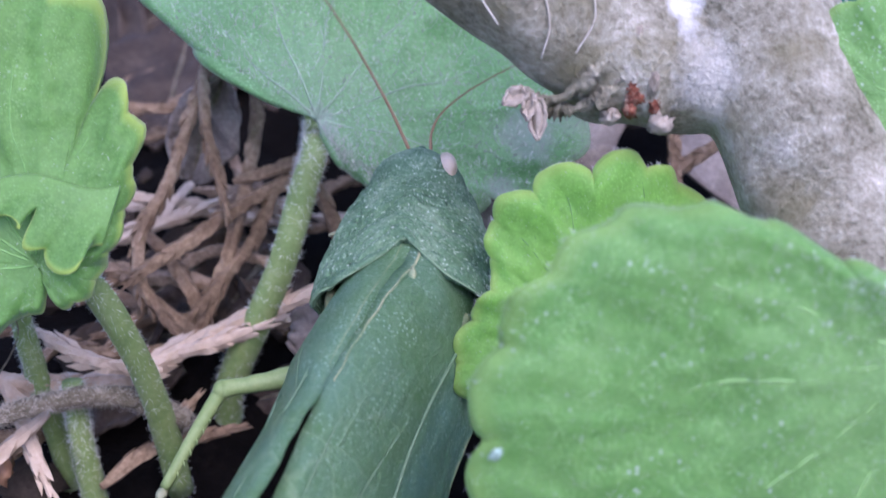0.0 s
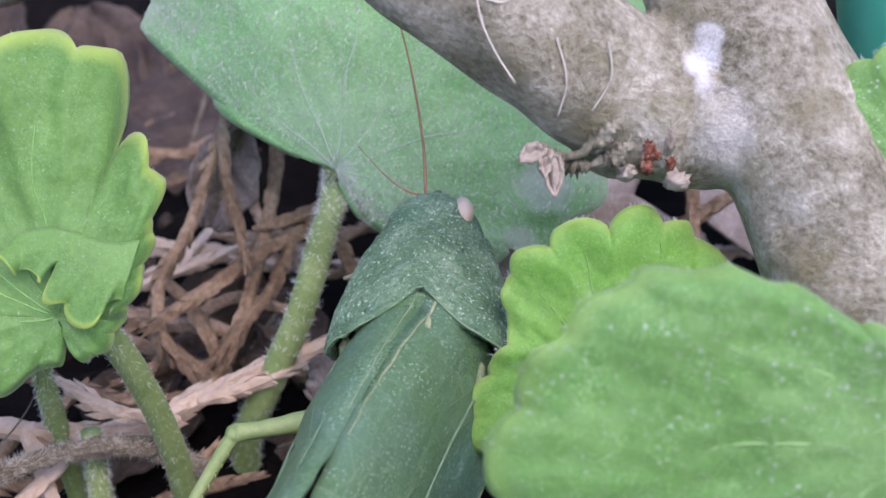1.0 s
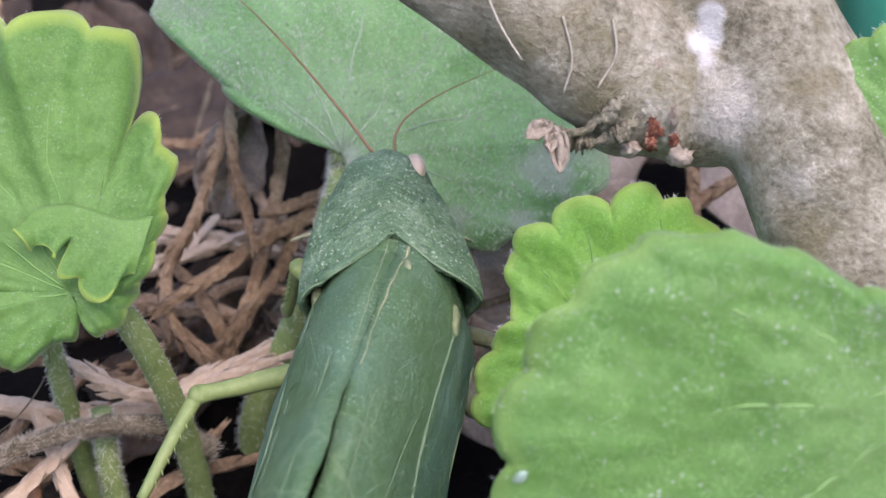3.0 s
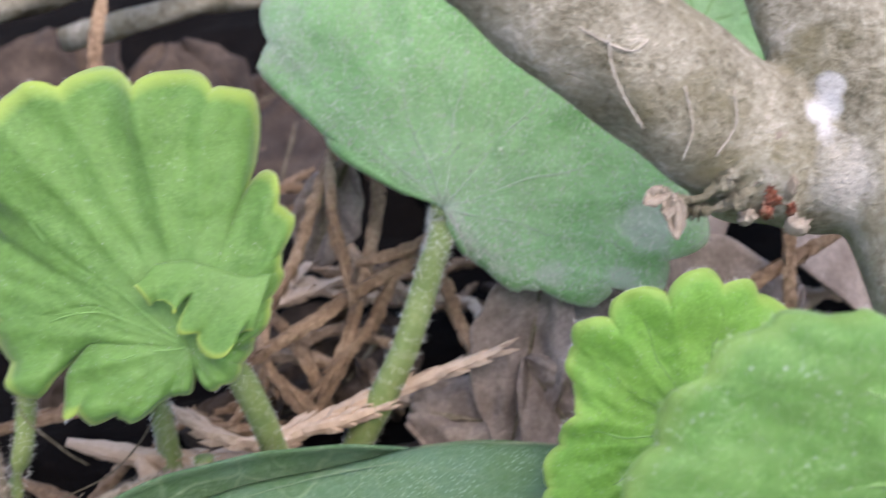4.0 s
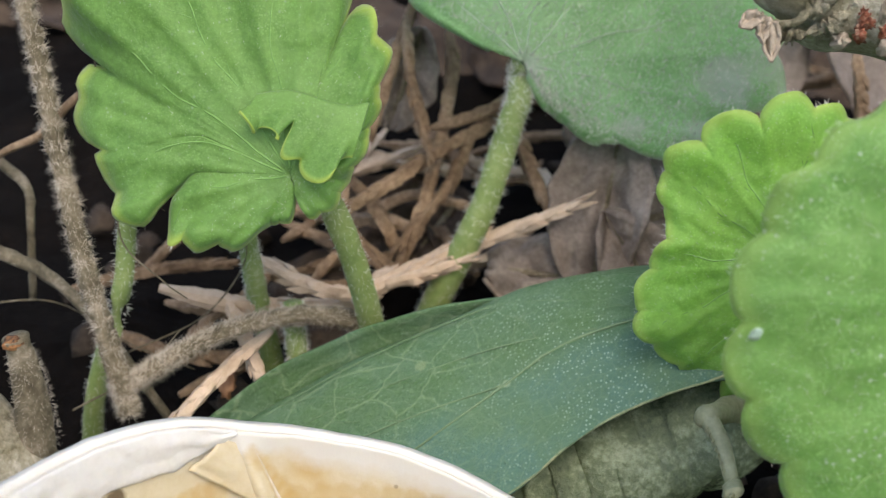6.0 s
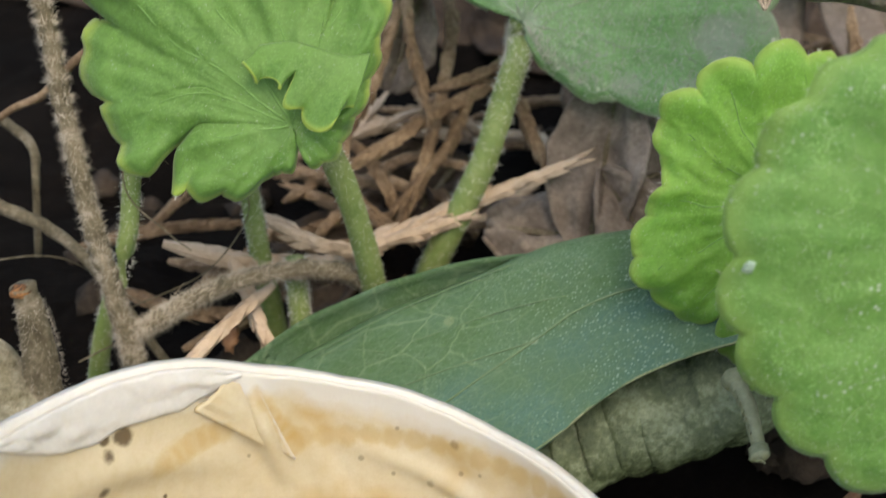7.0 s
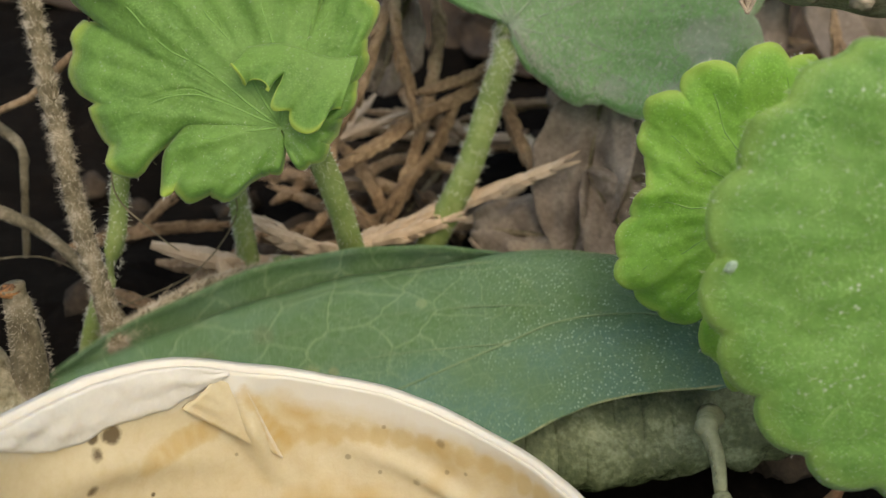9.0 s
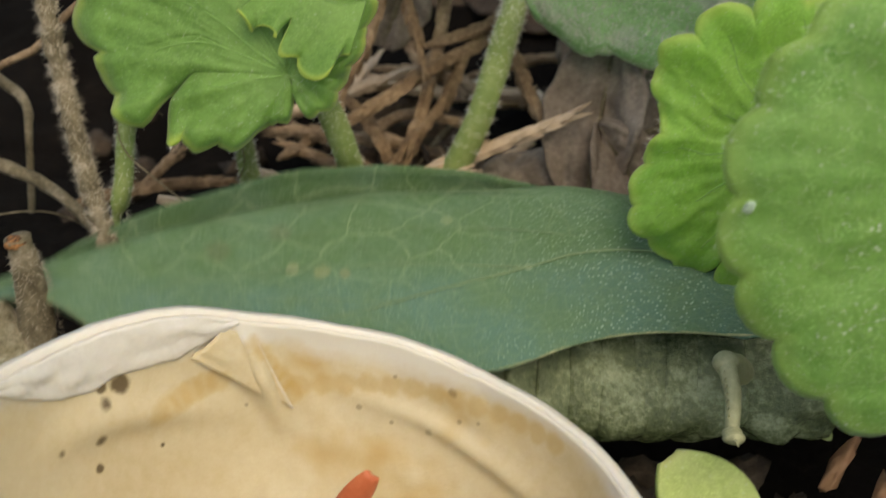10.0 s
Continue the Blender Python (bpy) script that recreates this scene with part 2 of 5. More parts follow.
# Soil colour taken down to near black in place of shade under the plants.
SOIL = rough_matter("shade_dark_soil", [(0.3, (0.002, 0.0017, 0.0014)), (0.55, (0.007, 0.0055, 0.0045)), (0.8, (0.025, 0.018, 0.013))], 180, 1500, 0.95, 1.0, 0.001, spec=0.05)
CRUMB = rough_matter("soil_crumb", [(0.33, (0.014, 0.010, 0.007)), (0.67, (0.075, 0.055, 0.038))], 300, 2200, 0.9, 0.8, 0.0004)
SHELL = rough_matter("white_eggshell", [(0.3, (0.50, 0.475, 0.42)), (0.7, (0.62, 0.60, 0.55))], 150, 2000, 0.5, 0.3, 0.0002, sss=0.2)
LINING = rough_matter("stained_shell_lining", [(0.3, (0.44, 0.345, 0.20)), (0.6, (0.53, 0.45, 0.30)), (0.8, (0.57, 0.51, 0.38))], 90, 1400, 0.45, 0.25, 0.0003,
                      ((0.42, 0.27, 0.09), 110, 0.58, 0.74), sss=0.25, spec=0.4)
def whiten_rim(m):
    """Bare white shell above the torn edge of the lining (u of the UV map runs from the bottom to the rim)."""
    n, l = m.node_tree.nodes, m.node_tree.links
    p = n["Principled BSDF"]
    coords = n.new("ShaderNodeTexCoord")
    sep = n.new("ShaderNodeSeparateXYZ")
    l.new(coords.outputs["UV"], sep.inputs[0])
    add = n.new("ShaderNodeMath")
    add.operation = "MULTIPLY_ADD"
    l.new(noise_tex(n, l, coords.outputs["Object"], 160, 5), add.inputs[0])
    add.inputs[1].default_value = 0.22
    l.new(sep.outputs[0], add.inputs[2])
    old = p.inputs["Base Color"].links[0].from_socket
    l.new(mixer(n, l, remap(n, l, add.outputs[0], 1.03, 1.08, 0, 0.9), old, (0.57, 0.545, 0.48)), p.inputs["Base Color"])


whiten_rim(LINING)
PETAL = rough_matter("orange_red_petal", [(0.3, (0.36, 0.075, 0.03)), (0.7, (0.55, 0.17, 0.08))], 300, 2200, 0.5, 0.3)
CHIP = rough_matter("orange_bark_chip", [(0.3, (0.20, 0.09, 0.045)), (0.7, (0.42, 0.24, 0.13))], 400, 2200, 0.7, 0.5)
CUT_END = rough_matter("cut_wood", [(0.40, (0.03, 0.015, 0.008)), (0.55, (0.30, 0.14, 0.05)), (0.7, (0.50, 0.33, 0.18))], 900, 2600, 0.7, 0.6)
PLASTIC = rough_matter("teal_plastic", [(0.3, (0.02, 0.16, 0.105)), (0.7, (0.035, 0.21, 0.14))], 60, 900, 0.4, 0.1)
WING = wing_matter("wing_case")
SKIN = rough_matter("insect_skin", [(0.34, (0.038, 0.092, 0.04)), (0.5, (0.098, 0.185, 0.09)), (0.66, (0.27, 0.37, 0.23))], 420, 4200, 0.5, 1.0, 0.0004,
                    ((0.46, 0.54, 0.42), 5200, 0.58, 0.68), spec=0.45)
BELLY = rough_matter("insect_belly", [(0.34, (0.03, 0.05, 0.02)), (0.5, (0.105, 0.135, 0.065)), (0.66, (0.28, 0.33, 0.20))], 520, 2600, 0.22, 0.9, 0.0004, spec=0.6)
LIMB = rough_matter("insect_leg", [(0.3, (0.12, 0.19, 0.05)), (0.7, (0.28, 0.34, 0.13))], 220, 2400, 0.5, 0.4, spec=0.4)
PALE_LIMB = rough_matter("pale_insect_leg", [(0.3, (0.15, 0.16, 0.08)), (0.7, (0.34, 0.35, 0.22))], 300, 2400, 0.5, 0.4)
FEELER = rough_matter("insect_feeler", [(0.3, (0.24, 0.13, 0.06)), (0.7, (0.42, 0.28, 0.16))], 400, 2400, 0.5, 0.2)
EYE = rough_matter("insect_eye", [(0.3, (0.42, 0.31, 0.22)), (0.7, (0.62, 0.50, 0.38))], 500, 3000, 0.3, 0.1, spec=0.5)
WING_VEIN = rough_matter("wing_vein", [(0.3, (0.10, 0.165, 0.085)), (0.7, (0.16, 0.235, 0.13))], 400, 2400, 0.5, 0.3)
PALE_EDGE = rough_matter("pale_wing_edge", [(0.38, (0.11, 0.17, 0.08)), (0.66, (0.34, 0.34, 0.19))], 500, 3600, 0.5, 0.5)

# ---- building helpers (millimetres in, metres out) ----
BASE = {}


def thing(name, at, label, category, group="", kind=""):
    """An Empty at a place given in millimetres."""
    ob = tagged(new(name), label, category, group, kind)
    ob.empty_display_size = 0.002
    ob.matrix_basis = mm(*at)
    BASE[ob] = mm(*at)
    return ob


def part(name, bm, material, parent=None, label="", smooth=True, solid=0.0):
    """Links a bmesh in world millimetres as one mesh object under a thing or part."""
    base = BASE.get(parent, Matrix())
    bm.transform(base.inverted() @ Matrix.Diagonal((MM, MM, MM, 1)))
    bmesh.ops.recalc_face_normals(bm, faces=bm.faces) if solid == 0 else None
    me = bpy.data.meshes.new(name)
    bm.to_mesh(me)
    bm.free()
    if smooth:
        me.polygons.foreach_set("use_smooth", [True] * len(me.polygons))
    me.materials.append(material)
    ob = new(name, me)
    if parent is not None:
        ob.parent = parent
    BASE[ob] = base
    if solid:
        mod = ob.modifiers.new("thickness", "SOLIDIFY")
        mod.thickness, mod.offset = solid * MM, 0
    return tagged(ob, label)


def bezier(points, count):
    """A smooth run of count points through the given ones."""
    pts = [Vector(p) for p in points]
    if len(pts) == 2:
        return [pts[0].lerp(pts[1], i / (count - 1)) for i in range(count)]
    ext = [2 * pts[0] - pts[1], *pts, 2 * pts[-1] - pts[-2]]
    out = []
    for i in range(count):
        s = i / (count - 1) * (len(pts) - 1)
        k = min(int(s), len(pts) - 2)
        f = s - k
        a, b, c, d = ext[k:k + 4]
        out.append(0.5 * ((2 * b) + (c - a) * f + (2 * a - 5 * b + 4 * c - d) * f * f + (3 * b - a - 3 * c + d) * f ** 3))
    return out


def frames_along(path):
    up = Vector((0.13, 0.21, 0.97))
    out = []
    for i, p in enumerate(path):
        t = (path[min(i + 1, len(path) - 1)] - path[max(i - 1, 0)]).normalized()
        side = t.cross(up)
        if side.length < 0.2:
            side = t.cross(Vector((1, 0.2, 0)))
        side.normalize()
        out.append((t, side, side.cross(t)))
    return out


def tube(bm, points, radius, count=16, sides=8, wobble=0.0, flat=1.0, seed=0, cap=True):
    """A tube through points; radius is a number or a function of 0..1."""
    path = bezier(points, count)
    rings = []
    for i, (p, (t, a, b)) in enumerate(zip(path, frames_along(path))):
        r = radius(i / (count - 1)) if callable(radius) else radius
        ring = []
        for k in range(sides):
            ang = 2 * math.pi * k / sides
            w = 1 + wobble * noise.noise(p * (1.1 / max(r, 0.3)) + Vector((math.cos(ang) * 1.3, math.sin(ang) * 1.3, seed)))
            ring.append(bm.verts.new(p + a * math.cos(ang) * r * w + b * math.sin(ang) * r * w * flat))
        rings.append(ring)
    for r0, r1 in zip(rings, rings[1:]):
        for k in range(sides):
            bm.faces.new((r0[k], r0[(k + 1) % sides], r1[(k + 1) % sides], r1[k]))
    if cap:
        bm.faces.new(rings[0][::-1])
        bm.faces.new(rings[-1])
    return bm


def blob(bm, centre, radii, rough=0.0, seed=0, turn=(0, 0, 0), rings=10, sides=14, freq=1.0):
    """A rounded lump with an uneven surface."""
    rot = Euler([radians(a) for a in turn]).to_matrix()
    grid = []
    for i in range(rings + 1):
        th = math.pi * i / rings
        row = []
        for k in range(sides if 0 < i < rings else 1):
            ph = 2 * math.pi * k / sides
            d = Vector((math.sin(th) * math.cos(ph), math.sin(th) * math.sin(ph), math.cos(th)))
            s = 1 + rough * noise.noise(d * 1.8 * freq + Vector((seed, seed * 0.7, 0)))
            row.append(bm.verts.new(Vector(centre) + rot @ Vector((d.x * radii[0] * s, d.y * radii[1] * s, d.z * radii[2] * s))))
        grid.append(row)
    for r0, r1 in zip(grid, grid[1:]):
        for k in range(sides):
            if len(r0) == 1:
                bm.faces.new((r0[0], r1[k], r1[(k + 1) % sides]))
            elif len(r1) == 1:
                bm.faces.new((r0[k], r1[0], r0[(k + 1) % sides]))
            else:
                bm.faces.new((r0[k], r1[k], r1[(k + 1) % sides], r0[(k + 1) % sides]))
    return bm


def sheet(bm, nu, nv, place, closed=False):
    """A grid of place(u, v), u and v from 0 to 1, with a UV map."""
    uvs = bm.loops.layers.uv.verify()
    verts = [[bm.verts.new(place(i / nu, j / nv)) for j in range(nv if closed else nv + 1)] for i in range(nu + 1)]
    for i in range(nu):
        for j in range(nv):
            j1 = (j + 1) % nv if closed else j + 1
            f = bm.faces.new((verts[i][j], verts[i + 1][j], verts[i + 1][j1], verts[i][j1]))
            for loop, (u, v) in zip(f.loops, ((i, j), (i + 1, j), (i + 1, j + 1), (i, j + 1))):
                loop[uvs].uv = (u / nu, v / nv)
    return bm


def hairs(bm, path, radius, count, length, thick, seed, spread=1.0):
    """Short hairs standing off a stalk."""
    rng = random.Random(seed)
    pts = bezier(path, 40)
    fr = frames_along(pts)
    for _ in range(count):
        i = rng.randrange(len(pts))
        t, a, b = fr[i]
        r = radius(i / 39) if callable(radius) else radius
        ang = rng.uniform(0, 2 * math.pi)
        d = (a * math.cos(ang) + b * math.sin(ang))
        root = pts[i] + d * r * 0.9 + t * rng.uniform(-0.3, 0.3)
        tip = root + (d + t * rng.uniform(-0.5, 0.5) * spread + Vector((0, 0, rng.uniform(-0.2, 0.3))) * spread).normalized() * length * rng.uniform(0.5, 1.3)
        s1 = d.cross(t).normalized() * thick
        s2 = t * thick
        v = [bm.verts.new(root + s1), bm.verts.new(root - s1 * 0.5 + s2), bm.verts.new(root - s1 * 0.5 - s2), bm.verts.new(tip)]
        bm.faces.new((v[0], v[1], v[3])), bm.faces.new((v[1], v[2], v[3])), bm.faces.new((v[2], v[0], v[3]))
    return bm


def basis(centre, normal, tip):
    """World matrix (millimetres) of a leaf: y to its tip, z its upper side."""
    z = Vector(normal).normalized()
    y = Vector(tip)
    y = (y - z * y.dot(z)).normalized()
    m = Matrix((y.cross(z), y, z)).transposed().to_4x4()
    m.translation = Vector(centre)
    return m


def geranium_blade(m, lobes, cup=0.1, ruffle=0.1, pleat=0.05, seed=1, droop=0.0, curl=0.03, swirl=None, nr=34, nth=300):
    """A lobed blade. lobes: (angle in degrees clockwise from the tip, reach in mm, depth of the notch after it), in order of angle.
    swirl: (angle, width, radius, degrees per mm) of a stretch whose lobes lean over one another.
    Returns its mesh and a function for points on it (share of radius, angle in radians, lift)."""
    size = max(r for _, r, _ in lobes)
    ang = [radians(a) for a, _, _ in lobes]

    def reach(th):
        if th <= ang[0] or th >= ang[-1]:
            k, over = (0, ang[0] - th) if th <= ang[0] else (len(lobes) - 1, th - ang[-1])
            return lobes[k][1] * max(0.15, 1 - (over / 0.2) ** 2)
        k = max(i for i in range(len(ang)) if ang[i] <= th)
        f = (th - ang[k]) / (ang[k + 1] - ang[k])
        base = lobes[k][1] + (lobes[k + 1][1] - lobes[k][1]) * (f * f * (3 - 2 * f))
        r = base * (1 - lobes[k][2] * (1 - abs(math.cos(math.pi * f)) ** 0.6))
        return r * (1 + 0.025 * noise.noise(Vector((math.cos(th) * 6, math.sin(th) * 6, seed * 3.1))))

    def at(s, th, lift=0.0):
        r = reach(th) * s / size
        if swirl:
            mid, wide, r0, lean = swirl
            th -= radians(max(-13, min(13, lean * (r * size - r0)))) * math.exp(-((math.degrees(th) - mid) / wide) ** 4)
        x, y = math.sin(th) * r, math.cos(th) * r
        k = min(range(len(ang)), key=lambda i: abs(ang[i] - th))
        ridge = math.cos((th - ang[k]) * 9)
        z = cup * r * r * (0.7 + 0.6 * noise.noise(Vector((x, y, seed)))) - droop * r * r
        z -= pleat * s * r * ridge
        z += ruffle * s ** 3 * r * (math.sin(th * 4 + seed) + 0.6 * math.sin(th * 9 + 2.1 * seed) + 0.45 * s ** 3 * math.sin(th * 19 + 1.3 * seed))
        z += 0.025 * noise.noise(Vector((x * 5, y * 5, seed))) + 0.008 * noise.noise(Vector((x * 19, y * 19, seed)))
        z -= curl * (max(0, s - 0.84) / 0.16) ** 2 * (1 + 0.9 * noise.noise(Vector((x * 4, y * 4, seed + 9))))
        return m @ Vector((x * size, y * size, z * size + lift))

    bm = bmesh.new()
    lo, hi = ang[0] - 0.17, ang[-1] + 0.17
    if hi - lo > 2 * math.pi + 0.02:
        gap = (hi - lo - 2 * math.pi - 0.02) / 2
        lo, hi = lo + gap, hi - gap
    sheet(bm, nr, nth, lambda u, v: at(0.001 + 0.999 * u ** 0.8, lo + (hi - lo) * v))
    return bm, at


def leaf_thing(name, m, lobes, stalk, material, label, group="geranium leaves", stalk_r=0.9, fuzz=1500, vein_r=0.045, seed=1, veins=(), edge_fuzz=260, fuzz_len=0.34, vein_matter=None, down=1200, down_w=0.012, fuzz_w=0.02, vein_lift=0.12, **shape):
    foot = stalk[-1]
    ob = thing(name, foot, label, "leaf", group)
    bm, at = geranium_blade(m, lobes, seed=seed, **shape)
    blade = part("blade", bm, material, ob, solid=0.28)
    for deg in veins:
        th = radians(deg)
        vb = bmesh.new()
        tube(vb, [at(0.03 + 0.87 * i / 8, th + 0.03 * math.sin(i * 1.7 + seed), vein_lift) for i in range(9)], lambda s: vein_r * (1 - 0.85 * s) + 0.02, 24, 6, 0.2)
        for side in (-1, 1):
            for f in (0.32, 0.5, 0.66):
                g = f + 0.05 * side
                tube(vb, [at(g + 0.30 * (1 - f) * 1.6 * i / 4, th + side * 0.17 * (i / 4) ** 0.9, vein_lift) for i in range(5)], lambda s: vein_r * 0.45 * (1 - 0.8 * s), 8, 5)
        part("vein", vb, vein_matter or LEAF_VEIN, blade)
    back = m.to_3x3() @ Vector((0, 0, 1))
    top = at(0.02, 0) - back * 0.5
    run = [top, at(0.02, 0) - back * 2.2 + (Vector(stalk[0]) - top) * 0.35, *stalk]
    sb = bmesh.new()
    rad = lambda s: stalk_r * (0.8 + 0.3 * s)
    tube(sb, run, rad, 26, 12, 0.12, seed=seed)
    st = part("petiole", sb, STALK, ob)
    hb = bmesh.new()
    hairs(hb, run, rad, fuzz, fuzz_len, fuzz_w, seed, 1.6)
    part("hairs", hb, HAIR, st, "fine white hairs")
    rng = random.Random(seed + 50)
    eb = bmesh.new()
    lo, hi = radians(lobes[0][0]), radians(lobes[-1][0])
    for _ in range(edge_fuzz):
        th = rng.uniform(lo, hi)
        a, b = at(0.995, th), at(0.9, th)
        d = (a - b).normalized() + Vector((rng.uniform(-.6, .6), rng.uniform(-.6, .6), rng.uniform(-.6, .6)))
        tip = a + d.normalized() * rng.uniform(0.15, 0.42)
        w = Vector((0.018, 0, 0.009))
        eb.faces.new([eb.verts.new(a + w), eb.verts.new(a - w), eb.verts.new(tip)])
    db = bmesh.new()
    side = m.to_3x3() @ Vector((1, 0, 0))
    for _ in range(down):
        th, f = rng.uniform(lo, hi), rng.random() ** 0.5 * 0.97 + 0.02
        a = at(f, th, 0.13)
        d = back + Vector((rng.uniform(-.9, .9), rng.uniform(-.9, .9), rng.uniform(-.9, .9)))
        w = side * rng.uniform(0.4, 1.0) * down_w
        db.faces.new([db.verts.new(a + w), db.verts.new(a - w), db.verts.new(a + d.normalized() * rng.uniform(9, 26) * down_w)])
    part("down", db, HAIR, blade, "fine white down")
    part("edge_hairs", eb, HAIR, blade, "short hairs along the margin")
    return ob


# ---- ground ----
def ground_height(x, y):
    n1 = noise.noise(Vector((x * 0.045, y * 0.045, 3.3)))
    n2 = noise.noise(Vector((x * 0.16, y * 0.16, 7.7)))
    n3 = noise.noise(Vector((x * 0.6, y * 0.6, 1.7)))
    near = 1 / (1 + (max(abs(x), abs(y - 60)) / 160) ** 2)
    return -1.5 + (3.0 * n1 + 1.8 * n2 + 0.7 * n3) * near


def build_ground():
    bm = bmesh.new()
    spread = lambda s: 70 * math.sinh(s * 6.9) / math.sinh(1.0) * 0.9 if abs(s) > 1e-9 else 0.0
    def place(u, v):
        x, y = spread(u * 2 - 1), spread(v * 2 - 1) + 60
        return Vector((x, y, ground_height(x, y)))
    sheet(bm, 300, 300, place)
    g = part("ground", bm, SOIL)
    tagged(g, "soil with crumbs and litter, colour darkened for plant shade", "ground", "", "structure")


build_ground()


# ---- branch ----
def build_branch():
    ob = thing("branch", (24, 45, 0), "thick forked grey branch with rough white-patched bark", "branch")
    bm = bmesh.new()
    tube(bm, [(5.6, 74.0, 52.0), (9.0, 67.7, 44.7), (12.5, 62.7, 37.5), (15.6, 58.6, 31.9), (18.3, 54.2, 26.9), (20.6, 49.8, 21.8), (22.6, 46.4, 15.0), (24.0, 45.0, 5.0), (24.0, 45.0, -4.0)], lambda s: 4.0 + 0.35 * s, 130, 48, 0.12, seed=2)
    tube(bm, [(-16, 68.0, 50.0), (-9.4, 63.6, 44.7), (-4.4, 61.0, 41.1), (0.5, 59.3, 37.5), (5.2, 58.6, 34.0), (9.0, 58.4, 31.4), (13.6, 58.4, 30.4)], lambda s: 4.1 - 0.5 * s + 0.35 * math.exp(-((s - 0.82) / 0.06) ** 2), 110, 44, 0.12, seed=5)
    wood = part("wood", bm, BARK, ob)
    skin = wood.modifiers.new("one_skin", "REMESH")
    skin.mode, skin.voxel_size, skin.use_smooth_shade = "VOXEL", 0.00025, True
    soft = wood.modifiers.new("soft_forks", "SMOOTH")
    soft.factor, soft.iterations = 0.6, 12
    # rust-red wound where the limbs meet
    rg = random.Random(11)
    for k in range(20):
        f = k / 19 if k % 3 else 0.75 + 0.25 * (k / 19)
        c = (9.4 + rg.uniform(-0.25, 0.25) * (1 + 2.2 * f), 55.0 - 0.5 * f + rg.uniform(-0.1, 0.1), 32.8 - 3.0 * f)
        r = rg.uniform(0.14, 0.30)
        bm = bmesh.new()
        blob(bm, c, (r, r * 0.8, r * rg.uniform(1.0, 1.7)), 0.9, k + 1, (rg.uniform(0, 40), rg.uniform(-30, 30), 0), 14, 18, 1.8)
        part("resin_lump", bm, WOUND, ob, "rust-red crusted resin")
    for c, r, seed, turn in (((10.3, 53.9, 29.5), (0.6, 0.4, 0.5), 4, (10, 30, 0)), ((8.0, 54.6, 29.5), (0.45, 0.35, 0.5), 6, (30, 0, 0)), ((9.9, 54.4, 31.3), (0.3, 0.3, 0.7), 7, (10, 0, 0)), ((8.4, 54.9, 31.6), (0.3, 0.3, 0.6), 8, (0, 20, 0)), ((9.2, 55.3, 33.3), (0.5, 0.3, 0.6), 9, (0, 10, 0))):
        bm = bmesh.new()
        blob(bm, c, r, 0.9, seed, turn, 12, 16, 2.4)
        part("bark_crumb", bm, SCAB, ob, "pale torn bark")
    # ring of raised bark and dry bud scales
    for run in ([(3.4, 55.4, 30.4), (4.6, 54.9, 30.2), (5.8, 54.6, 30.6), (6.9, 54.6, 31.5), (7.6, 55.0, 32.6), (8.0, 55.6, 33.8)], [(5.0, 54.9, 29.7), (6.4, 54.7, 29.9), (7.6, 54.6, 30.6), (8.6, 54.9, 31.6)]):
        bm = bmesh.new()
        tube(bm, run, lambda s: 0.30 + 0.12 * math.sin(s * 13), 60, 14, 1.1, seed=run[0][0])
        part("bark_ridge", bm, BARK, ob)
    for c, n, tip, ln, wd, seed in (((4.5, 54.2, 30.2), (-0.1, -0.95, 0.2), (0.05, -0.15, -1), 1.9, 0.42, 1), ((3.5, 54.5, 30.7), (-0.2, -0.9, 0.5), (-0.7, -0.2, -0.5), 1.2, 0.42, 2), ((4.0, 54.4, 30.4), (0.2, -0.9, 0.3), (-0.2, -0.2, -0.9), 1.3, 0.36, 3)):
        m = basis(c, n, tip)
        bm = bmesh.new()
        sheet(bm, 16, 10, lambda u, v: m @ Vector(((v - 0.5) * 2 * wd * (0.55 + 0.6 * math.sin(u * 2.6)) * (1.06 - u ** 3) * (1 + 0.5 * noise.noise(Vector((u * 5, v * 4, seed)))), u * ln - 0.5,
            0.5 * (v - 0.5) ** 2 * 4 * wd + 0.4 * noise.noise(Vector((u * 3, v * 3, seed))) + 0.5 * u * u)))
        part("bark_flake", bm, SCAB, ob, "loose flake of grey bark", solid=0.14)
    for run in ([(0.7, 55.0, 38.9), (0.9, 54.6, 37.6), (1.5, 54.2, 36.2), (2.5, 54.0, 34.6)], [(4.4, 54.9, 36.4), (4.9, 54.6, 34.4), (4.6, 54.6, 32.6)], [(6.8, 55.4, 36.0), (7.0, 55.0, 34.4), (6.2, 54.7, 32.8)], [(-1.6, 56.2, 39.4), (0.2, 55.4, 38.6), (1.8, 55.2, 38.0), (2.6, 55.6, 38.4)]):
        bm = bmesh.new()
        tube(bm, run, 0.055, 16, 5)
        part("fibre", bm, DRY_HAIR, ob, "thin pale root fibre")
    return ob


build_branch()


